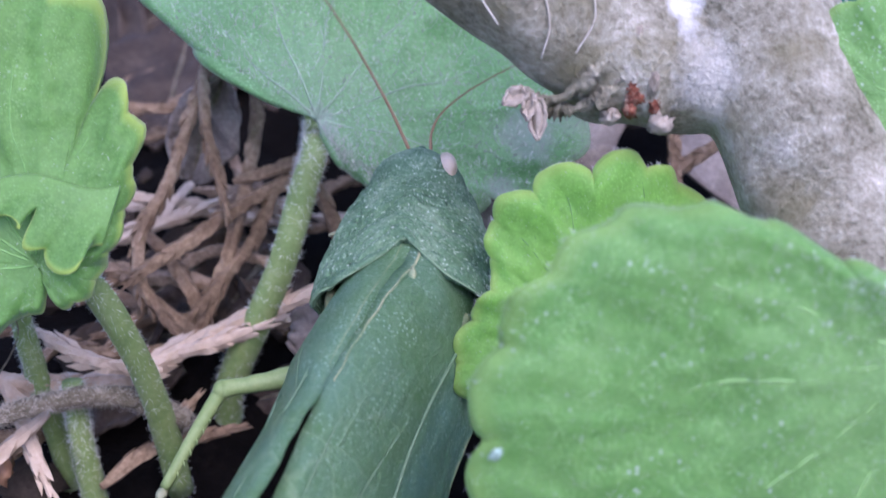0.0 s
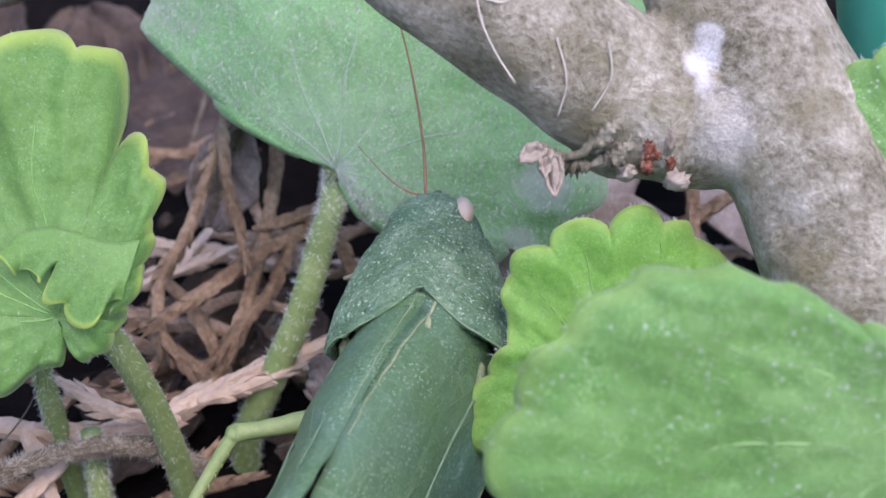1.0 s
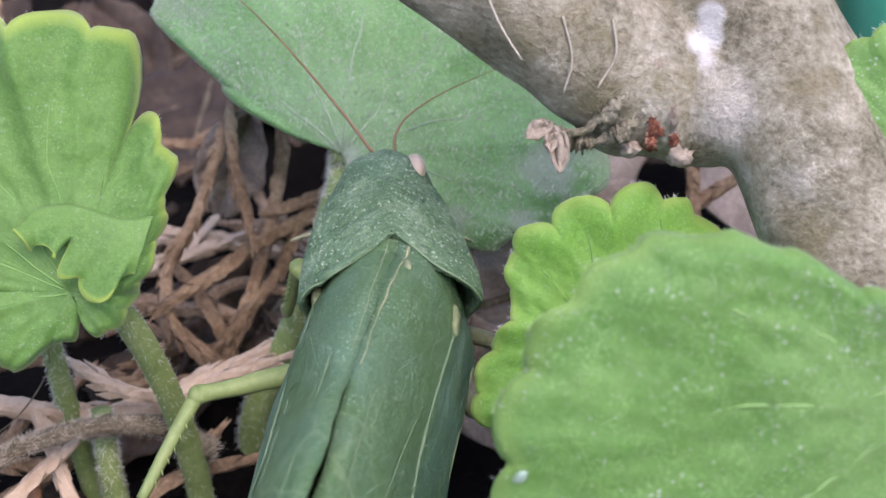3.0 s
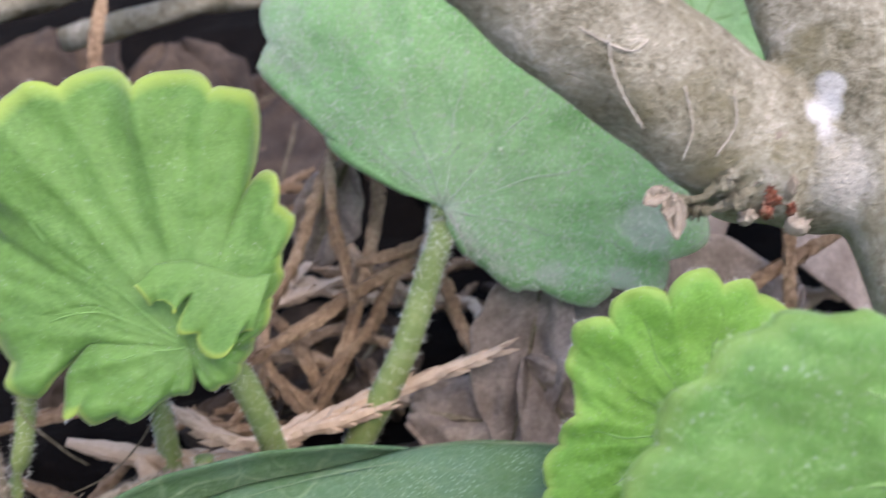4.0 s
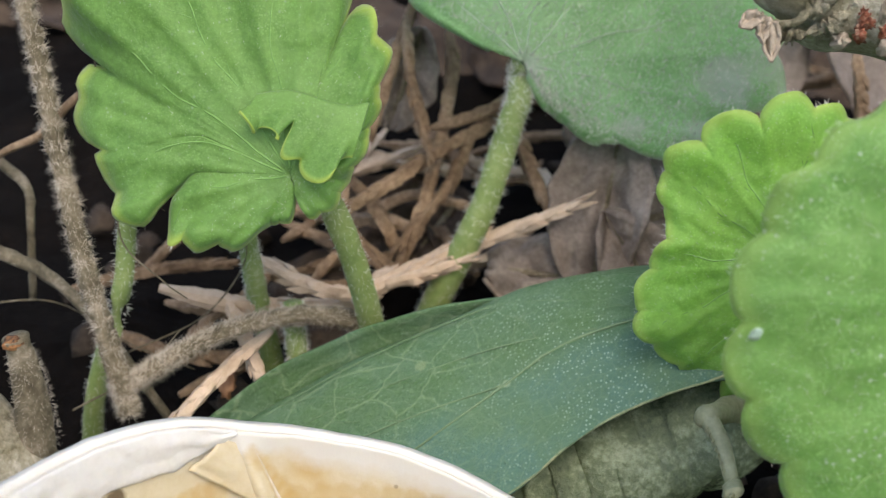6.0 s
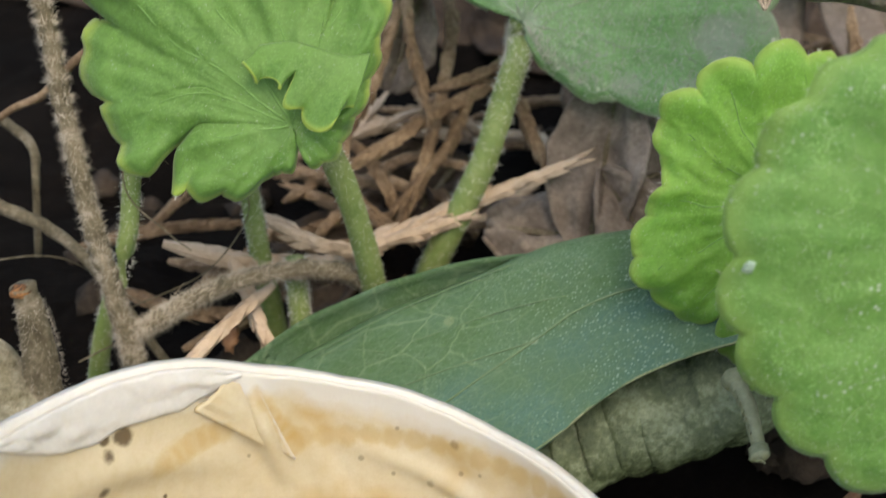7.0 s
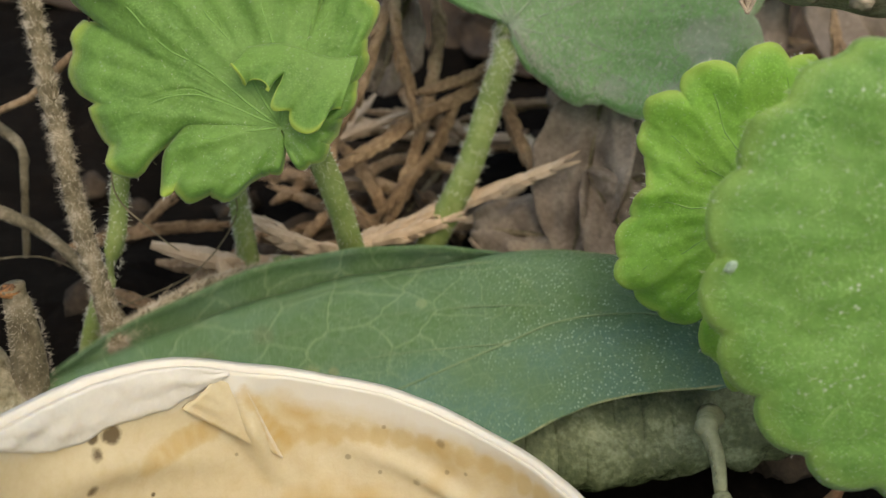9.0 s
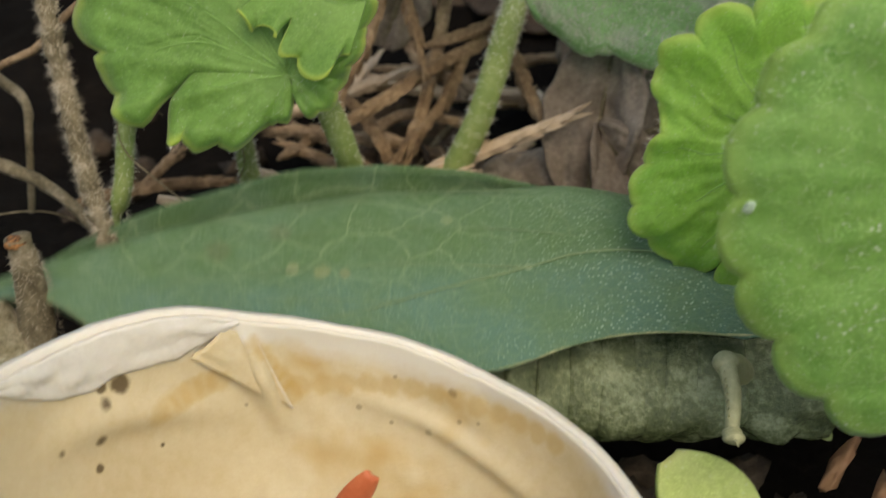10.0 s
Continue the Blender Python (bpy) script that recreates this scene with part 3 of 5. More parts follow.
def build_stake():
    ob = thing("garden_stake", (27.4, 60, 0), "smooth teal plastic garden stake", "stake")
    bm = bmesh.new()
    tube(bm, [(27.4, 60.0, -4), (27.0, 62.0, 14.0), (25.6, 71.2, 30.6), (25.4, 77.1, 35.6), (25.0, 86, 44.0), (24.6, 95, 53)], 3.6, 24, 28, 0.0)
    part("pole", bm, PLASTIC, ob)
    for s, z in (((26.75, 64.0, 18.6), 1), ((25.2, 80.8, 39.2), 2)):
        bm = bmesh.new()
        v = Vector((-0.07, 0.62, 0.78))
        tube(bm, [Vector(s) - v * 0.6, Vector(s) - v * 0.2, Vector(s) + v * 0.2, Vector(s) + v * 0.6], lambda q: 3.6 + 0.35 * math.sin(q * math.pi), 8, 28)
        part("collar", bm, PLASTIC, ob)


build_stake()

# ---- geranium leaves ----
LEFT_LEAF = leaf_thing("geranium_leaf", basis((-20.2, 52.75, 22.15), (0.0, -0.87, 0.5), (0, 0.5, 0.87)),
    [(-172, 2.6, 0.1), (-155, 2.9, 0.14), (-140, 5.4, 0.12), (-128, 6.9, 0.05), (-114, 7.7, 0.42), (-90, 9.9, 0.04), (-80, 11.0, 0.10), (-71, 13.2, 0.03), (-65, 13.6, 0.16), (-58, 16.2, 0.04), (-47, 16.6, 0.05), (-34, 16.2, 0.06), (-22, 15.7, 0.10),
     (-4, 14.6, 0.05), (10, 13.6, 0.33), (24, 9.9, 0.08), (36, 8.6, 0.10), (48, 6.2, 0.1), (64, 4.4, 0.1), (95, 2.8, 0.1), (125, 2.8, 0.1), (155, 2.5, 0.1)],
    [(-19.3, 54.6, 20.6), (-18.6, 56.1, 17.6), (-17.7, 57.9, 11.8), (-17.2, 59.3, 5.2), (-17.0, 60.0, -1)], LEAF,
    "bright green geranium leaf with ruffled lobed margin", seed=4, cup=0.10, ruffle=0.095, pleat=0.10, curl=0.05, swirl=(-100, 30, 7.0, 8.0), stalk_r=0.8, edge_fuzz=700, veins=(-112, -80, -55, -33, -8, 20))
edge_run = bezier([(-22.7, 53.6, 25.55), (-21.8, 53.0, 24.7), (-20.8, 53.0, 24.75), (-20.1, 53.1, 24.95), (-20.2, 52.5, 24.05), (-19.5, 51.9, 23.05), (-18.1, 51.8, 22.95), (-16.7, 52.5, 23.6)], 90)
root_run = bezier([(-22.0, 54.6, 26.0), (-20.3, 54.7, 26.2), (-18.6, 54.4, 25.9), (-17.2, 54.3, 25.6), (-16.0, 54.6, 25.6)], 90)
curl = bmesh.new()
sheet(curl, 18, 89, lambda u, v: root_run[round(v * 89)].lerp(edge_run[round(v * 89)], u) + Vector((0.25 * math.sin(v * 31) * u ** 3, -0.5 * math.sin(u * 2.6) - 0.42 * u * u * math.sin(v * 23 + 1), 0.3 * math.sin(v * 27 + 2) * u ** 3)))
part("basal_lobe", curl, LEAF, LEFT_LEAF, "small crumpled inner lobe", solid=0.2)
leaf_thing("geranium_leaf", basis((-8.0, 72.0, 19.6), (0.10, -0.75, 0.65), (0.11, 0.66, 0.74)),
    [(-66, 9.0, 0.04), (-60, 15.5, 0.06), (-48, 18.5, 0.08), (-28, 19.0, 0.07), (-8, 19.4, 0.07), (12, 19.4, 0.07), (32, 19.0, 0.07), (52, 18.6, 0.06), (70, 18.2, 0.06), (88, 17.5, 0.09),
     (101, 15.6, 0.14), (114, 11.9, 0.16), (128, 7.4, 0.14), (142, 3.4, 0.1)],
    [(-8.2, 71.2, 17.6), (-8.9, 70.0, 15.6), (-10.8, 67.4, 10.2), (-14.0, 66.4, 3.3), (-15.0, 67, -2)], DUSTY_LEAF,
    "dusty grey-green geranium leaf with worn patches", seed=7, cup=0.05, ruffle=0.07, pleat=0.05, stalk_r=0.95, fuzz=2600, veins=(-55, -28, 0, 32, 64, 95), vein_r=0.06, vein_matter=DUSTY_VEIN, down=12000, down_w=0.032, fuzz_len=0.45, fuzz_w=0.022)
FRONT = leaf_thing("geranium_leaf", basis((18.3, 37.8, 28.35), (0.0, -0.96, 0.27), (-1, 0, 0)),
    [(-150, 8, 0.05), (-115, 13, 0.05), (-88, 16, 0.05), (-66, 17.5, 0.055), (-53, 18.3, 0.05), (-42, 18.5, 0.06), (-30, 18.5, 0.05), (-18, 18.2, 0.06), (-6, 17.6, 0.06), (8, 16.0, 0.055), (18, 14.4, 0.025), (25, 13.0, 0.05), (35, 10.4, 0.05),
     (40, 8.2, 0.05), (48, 5.0, 0.05), (70, 3.4, 0.05), (110, 4.0, 0.1)],
    [(20.0, 39.6, 24.5), (21.2, 42.0, 14.0), (21.0, 42.0, -1)], FRONT_LEAF,
    "broad downy green geranium leaf with scalloped margin", seed=2, cup=0.0, ruffle=0.012, pleat=0.012, curl=0.035, stalk_r=1.0, vein_r=0.12, edge_fuzz=380, down=12000, vein_matter=VEIN, veins=(-100, -72, -45, -8, 22), vein_lift=0.06)
bm = bmesh.new()
blob(bm, (2.05, 36.35, 24.9), (0.30, 0.12, 0.34), 0.6, 3, (10, 0, 20), 10, 16, 1.6)
part("white_mark", bm, DROPLET, FRONT, "bluish white dried droplet")
YOUNG = leaf_thing("geranium_leaf", basis((6.05, 49.65, 19.35), (0.05, -0.95, 0.30), (-1, 0, 0)),
    [(-110, 7.0, 0.05), (-97, 8.6, 0.04), (-86, 10.5, 0.06), (-75, 9.0, 0.27), (-56, 8.1, 0.05), (-41, 8.4, 0.05), (-28, 8.6, 0.05), (-14, 8.0, 0.08), (3, 6.9, 0.06), (17, 6.5, 0.06), (29, 7.7, 0.05), (43, 8.6, 0.10), (62, 8.7, 0.12),
     (88, 8.8, 0.07), (102, 8.3, 0.05), (118, 7.8, 0.05), (150, 8.0, 0.05)],
    [(6.8, 51.2, 16.0), (9.5, 51.6, 9.0), (14.0, 51.0, -1)], PALE_LEAF,
    "pale young geranium leaf with scalloped margin", seed=9, cup=0.04, ruffle=0.05, pleat=0.05, curl=0.05, stalk_r=0.8, veins=(-86, -55, -28, 3, 36, 62, 95))
leaf_thing("geranium_leaf", basis((22.1, 53.0, 30.9), (-0.2, -0.81, 0.55), (-0.93, 0.33, 0.14)),
    [(-150, 6.0, 0.08), (-115, 6.2, 0.07), (-84, 5.8, 0.06), (-57, 5.1, 0.06), (-32, 5.1, 0.06), (-8, 5.4, 0.06), (12, 5.8, 0.06), (30, 6.1, 0.06), (55, 6.0, 0.06), (80, 6.4, 0.06), (110, 6.4, 0.06), (150, 6, 0.06)],
    [(25.0, 54.6, 28.0), (27.5, 55.0, 16), (28, 55, -1)], FRONT_LEAF,
    "green geranium leaf beside the branch", seed=12, cup=0.06, ruffle=0.05, pleat=0.05, stalk_r=0.7, veins=(-90, -40, 10, 60))

leaf_thing("geranium_leaf", basis((11.5, 98.0, 22.0), (-0.1, -0.8, 0.6), (0.1, 0.6, 0.8)),
    [(a, 10 + 1.5 * math.sin(a * 0.05), 0.08) for a in range(-150, 151, 25)],
    [(11.6, 99.0, 18.0), (12.0, 99.0, 8.0), (12.0, 99.0, -2)], DUSTY_LEAF, "blue-green geranium leaf behind the fork", seed=15, down=600, veins=(-80, -30, 20, 70))


def bare_stalk(run, r, seed):
    foot = (run[-1][0], run[-1][1], run[-1][2])
    ob = thing("geranium_stalk", foot, "short hairy green geranium stalk in the litter", "stalk", "geranium stalks")
    bm = bmesh.new()
    tube(bm, run, lambda s: r * (0.85 + 0.3 * s), 20, 10, 0.12, seed=seed)
    st = part("stalk", bm, STALK, ob)
    hb = bmesh.new()
    hairs(hb, run, r, 1500, 0.34, 0.02, seed, 1.6)
    part("hairs", hb, HAIR, st, "fine white hairs")


bare_stalk([(-29.7, 58.3, 22.1), (-30.8, 56.6, 17.9), (-31.6, 55.0, 12.7), (-34.0, 53.9, 5.8), (-35.4, 54.3, -0.1), (-35.6, 53.8, -3)], 0.62, 21)
bare_stalk([(-25.5, 61.6, 16.5), (-25.3, 61.3, 12.0), (-25.0, 61.2, 7.0), (-24.0, 60.4, -1)], 0.68, 22)
bare_stalk([(-22.4, 59.6, 8.5), (-22.2, 58.6, 4.5), (-22.0, 58.2, -1)], 0.75, 23)


# ---- dry hairy stem ----
def build_dry_stem():
    ob = thing("dry_stem", (-30.7, 50.5, 0), "bent dry brown stem covered in hairs", "stem")
    a = [(-36.4, 62.5, 36.0), (-36.0, 60.1, 31.2), (-34.9, 57.6, 25.9), (-33.6, 54.6, 19.6), (-32.3, 52.2, 14.4), (-30.9, 50.2, 9.4), (-30.5, 49.6, 7.6)]
    b = [(-31.2, 50.0, 8.8), (-29.4, 51.2, 9.4), (-27.4, 52.9, 9.9), (-24.0, 56.0, 9.6), (-19.4, 58.6, 8.2), (-16.0, 60.0, 5.0)]
    for run, r, seed in ((a, 0.5, 31), (b, 0.5, 32)):
        bm = bmesh.new()
        tube(bm, run, lambda s: r * (0.9 + 0.35 * s), 90, 16, 0.5, seed=seed)
        st = part("stem", bm, DRY_STEM, ob)
        hb = bmesh.new()
        hairs(hb, run, r * 1.0, 7500, 0.55, 0.017, seed, 3.0)
        part("hairs", hb, DRY_HAIR, st, "matted dry hairs")


build_dry_stem()


# ---- dead conifer sprigs ----
def sprig(run, r, material, seed, sides=(), label="dead brown scaly conifer sprig lying on the soil"):
    """A scaly sprig: each scale is a raised ring that leans on the next."""
    mid = Vector(run[len(run) // 2])
    ob = thing("conifer_sprig", (mid.x, mid.y, mid.z), label, "sprig", "conifer sprigs")
    for i, line in enumerate((run, *sides)):
        rr = r * 0.8 if i == 0 else r * 0.66
        length = sum((Vector(q) - Vector(p)).length for p, q in zip(line, line[1:]))
        step = 1.15 * (rr / 0.6) ** 0.5
        scales = max(4, int(length / step))
        path = bezier(line, scales + 1)
        bm = bmesh.new()
        thin = lambda f: (1 - 0.5 * max(0, f - 0.8) / 0.2) * min(1, 0.55 + 4 * f)
        tube(bm, line, lambda f: rr * 0.72 * thin(f), scales * 2, 8, 0.1, seed=seed)
        core = list(bm.verts)
        for k, (p, (t, a, b)) in enumerate(zip(path, frames_along(path))):
            q = rr * thin(k / scales)
            for j in range(4):
                ang = math.pi * j / 2 + seed + 0.2 * math.sin(k * 2.1 + seed)
                d = a * math.cos(ang) + b * math.sin(ang)
                w = t.cross(d)
                o = p + t * step * (0.5 * (j % 2) + 0.12 * math.sin(k * 3.7 + j))
                grow = 1 + 0.18 * math.sin(k * 5.1 + j * 2.3 + seed)
                # a keeled scale: root on the core, back raised, tip standing off a little
                base_l, base_r = o + w * q * 0.5 + d * q * 0.45, o - w * q * 0.5 + d * q * 0.45
                mid_l, mid_r = o + t * step * 0.55 + w * q * 0.62 * grow + d * q * 0.55, o + t * step * 0.55 - w * q * 0.62 * grow + d * q * 0.55
                keel = o + t * step * 0.55 + d * q * 1.02 * grow
                tip = o + t * step * 1.15 * grow + d * q * 0.95 * grow
                root = o + d * q * 0.68
                under = o + t * step * 0.8 + d * q * 0.4
                ring = core[min(len(core) // 8 - 1, round(k / scales * (scales * 2 - 1))) * 8:][:8]
                grown = [min(ring, key=lambda c: (c.co - x).length) for x in (base_l, base_r)]
                if grown[0] is grown[1]:
                    continue
                vs = grown + [bm.verts.new(c) for c in (mid_l, mid_r, keel, tip, root, under)]
                for f in ((0, 2, 4, 6), (6, 4, 3, 1), (2, 5, 4), (4, 5, 3), (2, 7, 5), (5, 7, 3)):
                    bm.faces.new([vs[c] for c in f])
        part("twig" if i == 0 else "side_twig", bm, material, ob, smooth=False)
    return ob


sprig([(-16.0, 85.2, 19.7), (-17.2, 81.7, 16.7), (-19.1, 77.0, 12.0), (-20.8, 73.9, 9.5), (-20.5, 71.1, 7.3), (-18.3, 68.7, 5.5)], 0.75, SPRIG, 1,
      ([(-16.9, 82.0, 18.4), (-16.2, 77.6, 15.9), (-14.8, 73.8, 12.3)],))
sprig([(-8.2, 80.0, 11.8), (-12.4, 76.8, 11.1), (-16.8, 73.2, 9.9), (-20.3, 70.8, 8.5)], 0.8, SPRIG, 2, ([(-11.6, 77.4, 11.2), (-13.6, 74.6, 8.0), (-16.7, 70.3, 5.9)],))
sprig([(-14.8, 78.0, 11.2), (-11.1, 77.9, 12.5), (-8.6, 78.1, 14.3)], 0.7, SPRIG, 3)
sprig([(-14.0, 86.5, 16.3), (-13.6, 81.7, 12.9), (-14.9, 74.3, 7.8), (-16.7, 70.3, 4.0)], 0.8, SPRIG, 4)
sprig([(-8.8, 75.6, 13.0), (-6.9, 72.6, 9.9), (-4.6, 69.8, 7.0)], 0.75, SPRIG, 5)
sprig([(-21.5, 76.6, 8.2), (-18.8, 74.4, 6.2), (-16.5, 72.0, 3.0)], 0.75, SPRIG, 6)
sprig([(-31.3, 60.4, 8.8), (-26.9, 60.9, 7.3), (-21.1, 62.6, 5.8), (-17.5, 65.4, 5.9), (-12.1, 67.0, 7.8), (-5.0, 67.5, 11.0)], 0.98, SPRIG_PALE, 7,
      ([(-17.8, 62.8, 6.6), (-21.4, 61.6, 8.3), (-24.6, 63.3, 8.8)], [(-27.1, 61.1, 7.6), (-25.9, 59.1, 6.5), (-23.6, 55.3, 4.3)], [(-17.5, 65.4, 5.9), (-15.1, 65.2, 6.8), (-12.3, 65.8, 7.6)]),
      "bleached scaly conifer sprig with side twigs, lying on litter")
sprig([(-23.6, 58.0, 7.4), (-26.4, 54.6, 6.4), (-29.0, 51.2, 4.6)], 0.7, SPRIG_PALE, 8)
sprig([(-22.4, 72.9, 6.6), (-19.8, 71.5, 5.2), (-16.7, 69.9, 3.6)], 0.75, SPRIG, 9)
sprig([(16.2, 82.4, 16.3), (16.2, 77.2, 12.5), (16.0, 73, 6)], 0.75, SPRIG, 10)
sprig([(20.9, 80.7, 13.5), (14.1, 76.4, 11.5), (9.0, 74, 7)], 0.8, SPRIG, 11)
sprig([(-39.4, 105.2, 22.0), (-38.7, 97.5, 17.5), (-38.0, 90, 8)], 0.9, SPRIG, 12)
for k, run in enumerate(([(-36, 62, 4.0), (-31, 60.5, 3.2), (-26, 61.5, 2.4)], [(-33, 66, 3.4), (-28, 64.5, 3.8), (-23, 66.5, 2.6)], [(-30, 57, 2.6), (-26.5, 60, 2.8), (-24.5, 64, 2.0)], [(-40, 66, 4.2), (-35, 68, 4.6), (-30, 71, 3.4)], [(-27, 69, 4.4), (-23, 68, 3.8), (-19, 70, 2.4)], [(-21, 57, 2.2), (-18.5, 60, 2.4), (-14, 62.5, 1.8)])):
    sprig(run, 0.7, SPRIG, 20 + k, ([(a, b + 0.6, c + 0.3) if i else (a, b, c) for i, (a, b, c) in enumerate((run[1], (run[1][0] + 2.0, run[1][1] + 2.6, run[1][2] + 0.6)))],))
rng = random.Random(5)
for i in range(40):
    x, y = rng.uniform(-34, 26), rng.uniform(66, 112)
    if i % 4 == 0:
        x, y = rng.uniform(-24, -4), rng.uniform(70, 90)
    z = ground_height(x, y) + rng.uniform(0.6, 4.5)
    a, lean, n = rng.uniform(0, math.pi), rng.uniform(-0.35, 0.35), rng.uniform(6, 13)
    d = Vector((math.cos(a), math.sin(a), lean)) * n
    p = Vector((x, y, z + abs(lean) * n * 0.6))
    bend = Vector((rng.uniform(-1.5, 1.5), rng.uniform(-1.5, 1.5), rng.uniform(-0.6, 0.8)))
    tw = [p + d * 0.1 + bend, p + d * 0.4 + bend + Vector((-d.y, d.x, 0)) * 0.3]
    sprig([p - d * 0.5, p + bend, p + d * 0.5], rng.uniform(0.55, 0.85), SPRIG_PALE if rng.random() < 0.2 else SPRIG, rng.random() * 6, (tw,) if rng.random() < 0.6 else ())


def plain_twig(run, r, label="thin dry brown twig in the litter", material=DRY_STEM):
    ob = thing("twig", run[-1], label, "twig", "dry twigs")
    bm = bmesh.new()
    tube(bm, run, lambda s: r * (1 - 0.4 * s), 24, 8, 0.3, seed=run[0][0])
    part("stem", bm, material, ob)


plain_twig([(-30, 68, 23), (-36.1, 65.6, 20.0), (-39.4, 65.7, 17.0), (-43.2, 66.3, 14.7), (-50, 68, 8)], 0.35, material=SPRIG)
plain_twig([(-44.0, 68.1, 13.8), (-41.3, 66.2, 12.7), (-40.7, 64.2, 10.9), (-41.0, 62.6, 6.0)], 0.4)
plain_twig([(-46, 62, 12.5), (-42.3, 61.2, 11.0), (-38.6, 59.8, 10.3), (-35.0, 57.3, 9.0), (-30, 55, 2)], 0.55)
plain_twig([(-60, 96, 20), (-40, 104, 24), (-20, 112, 30), (-6, 118, 33)], 2.4, "thick grey fallen stem behind the leaves", BARK)
plain_twig([(-46, 112, 14), (-28, 108, 20), (-10, 104, 20), (6, 102, 14)], 1.3, "grey fallen stem behind the leaves", BARK)


for run in ([(-30.0, 55.6, 22.5), (-30.6, 53.6, 17.5), (-28.4, 53.0, 14.8), (-27.2, 53.4, 13.2)], [(-31.8, 58.0, 27.0), (-31.4, 56.4, 22.0), (-29.8, 55.4, 19.6), (-28.6, 56.0, 17.6)], [(-35.0, 52.0, 5.5), (-31.0, 54.0, 7.0), (-28.5, 55.0, 9.6)],
            [(-33.0, 57.0, 6.0), (-28.0, 58.6, 8.0), (-25.2, 60.0, 11.6), (-26.0, 61.0, 14.0)], [(-45.0, 60.0, 7.0), (-38.0, 59.0, 8.5), (-33.0, 58.0, 6.0), (-29.0, 58.0, 4.0)]):
    plain_twig(run, 0.06, "hair-thin dry root fibre", DRY_STEM)


# ---- cut stub with a side shoot ----
def build_stub():
    ob = thing("cut_stem", (-35, 45.5, 0), "stout grey-brown plant stem with a cut side shoot", "stem")
    bm = bmesh.new()
    tube(bm, [(-45, 48, 13.5), (-40.5, 46.8, 11.0), (-37.0, 46.0, 7.0), (-34.8, 46.0, 2.0), (-34.6, 46.0, -3)], lambda s: 2.1 + 0.6 * s, 40, 24, 0.14, seed=41)
    part("stem", bm, BARK, ob)
    bm = bmesh.new()
    tube(bm, [(-35.6, 46.4, 5.0), (-34.9, 46.8, 9.6), (-35.0, 47.4, 13.0), (-35.2, 47.6, 14.6)], lambda s: 1.5 - 0.9 * s ** 0.6 + 0.15 * max(0, s - 0.85) / 0.15, 30, 18, 0.1, seed=42)
    shoot = part("shoot", bm, DRY_STEM, ob)
    hb = bmesh.new()
    hairs(hb, [(-35.1, 46.8, 8.0), (-34.7, 46.9, 11.4), (-35.0, 47.4, 13.6)], lambda s: 1.6 - 0.8 * s ** 0.6, 700, 0.3, 0.014, 9, 2.0)
    part("hairs", hb, DRY_HAIR, shoot, "fine dry hairs")
    bm = bmesh.new()
    blob(bm, (-35.2, 47.2, 14.5), (0.55, 0.45, 0.3), 0.5, 3, (30, 0, 0))
    part("cut_end", bm, CUT_END, shoot, "orange-brown cut end")


build_stub()


# ---- dead leaves ----
def dead_leaf(m, length, width, curl, seed, label="curled dead grey-brown leaf on the soil", material=DEAD_LEAF):
    at = m @ Vector((0, 0, 0))
    ob = thing("dead_leaf", (at.x, at.y, at.z), label, "leaf", "dead leaves")
    def place(u, v):
        w = width * math.sin(math.pi * min(1, u * 0.94 + 0.05)) ** 0.7 * (1 + 0.16 * noise.noise(Vector((u * 6, v * 3, seed))))
        x = (v - 0.5) * 2 * w
        z = curl * (x / width) ** 2 * width + 0.9 * noise.noise(Vector((u * 4, v * 4, seed))) + 0.25 * abs(math.sin(u * 16 + abs(v - 0.5) * 9)) - 0.6 * math.exp(-(x / 0.5) ** 2)
        return m @ Vector((x, (u - 0.5) * length, z))
    bm = bmesh.new()
    sheet(bm, 40, 22, place)
    blade = part("blade", bm, material, ob, solid=0.25)
    bm = bmesh.new()
    tube(bm, [place(u, 0.5) - m.to_3x3() @ Vector((0, 0, -0.1)) for u in (0.02, 0.25, 0.5, 0.75, 0.98)], lambda s: 0.3 - 0.18 * s, 16, 6)
    part("midrib", bm, DRY_STEM, blade)


dead_leaf(basis((-2.2, 69.6, 10.2), (-0.3, -0.7, 0.6), (0.15, 0.6, 0.8)), 14, 3.6, 0.5, 1)
dead_leaf(basis((0.6, 65.0, 7.0), (0.1, -0.8, 0.6), (-0.5, 0.5, 0.6)), 11, 3.2, 0.4, 2)
dead_leaf(basis((-6.0, 67.6, 5.6), (-0.2, -0.5, 0.8), (0.8, -0.3, 0.2)), 9, 3.4, -0.3, 3)
dead_leaf(basis((9.0, 76.0, 8.0), (0.2, -0.6, 0.8), (0.9, 0.4, 0.1)), 20, 6, 0.3, 4)
dead_leaf(basis((-17.0, 81.5, 13.5), (0.0, -0.9, 0.4), (0.3, 0.2, 0.9)), 8, 2.6, 0.3, 5)
dead_leaf(basis((6.0, 92.0, 8.0), (0.1, -0.6, 0.8), (0.7, 0.6, 0.1)), 24, 8, 0.3, 6)
dead_leaf(basis((24.0, 92.0, 8.0), (0.1, -0.6, 0.8), (-0.5, 0.8, 0.1)), 22, 7, 0.3, 7)

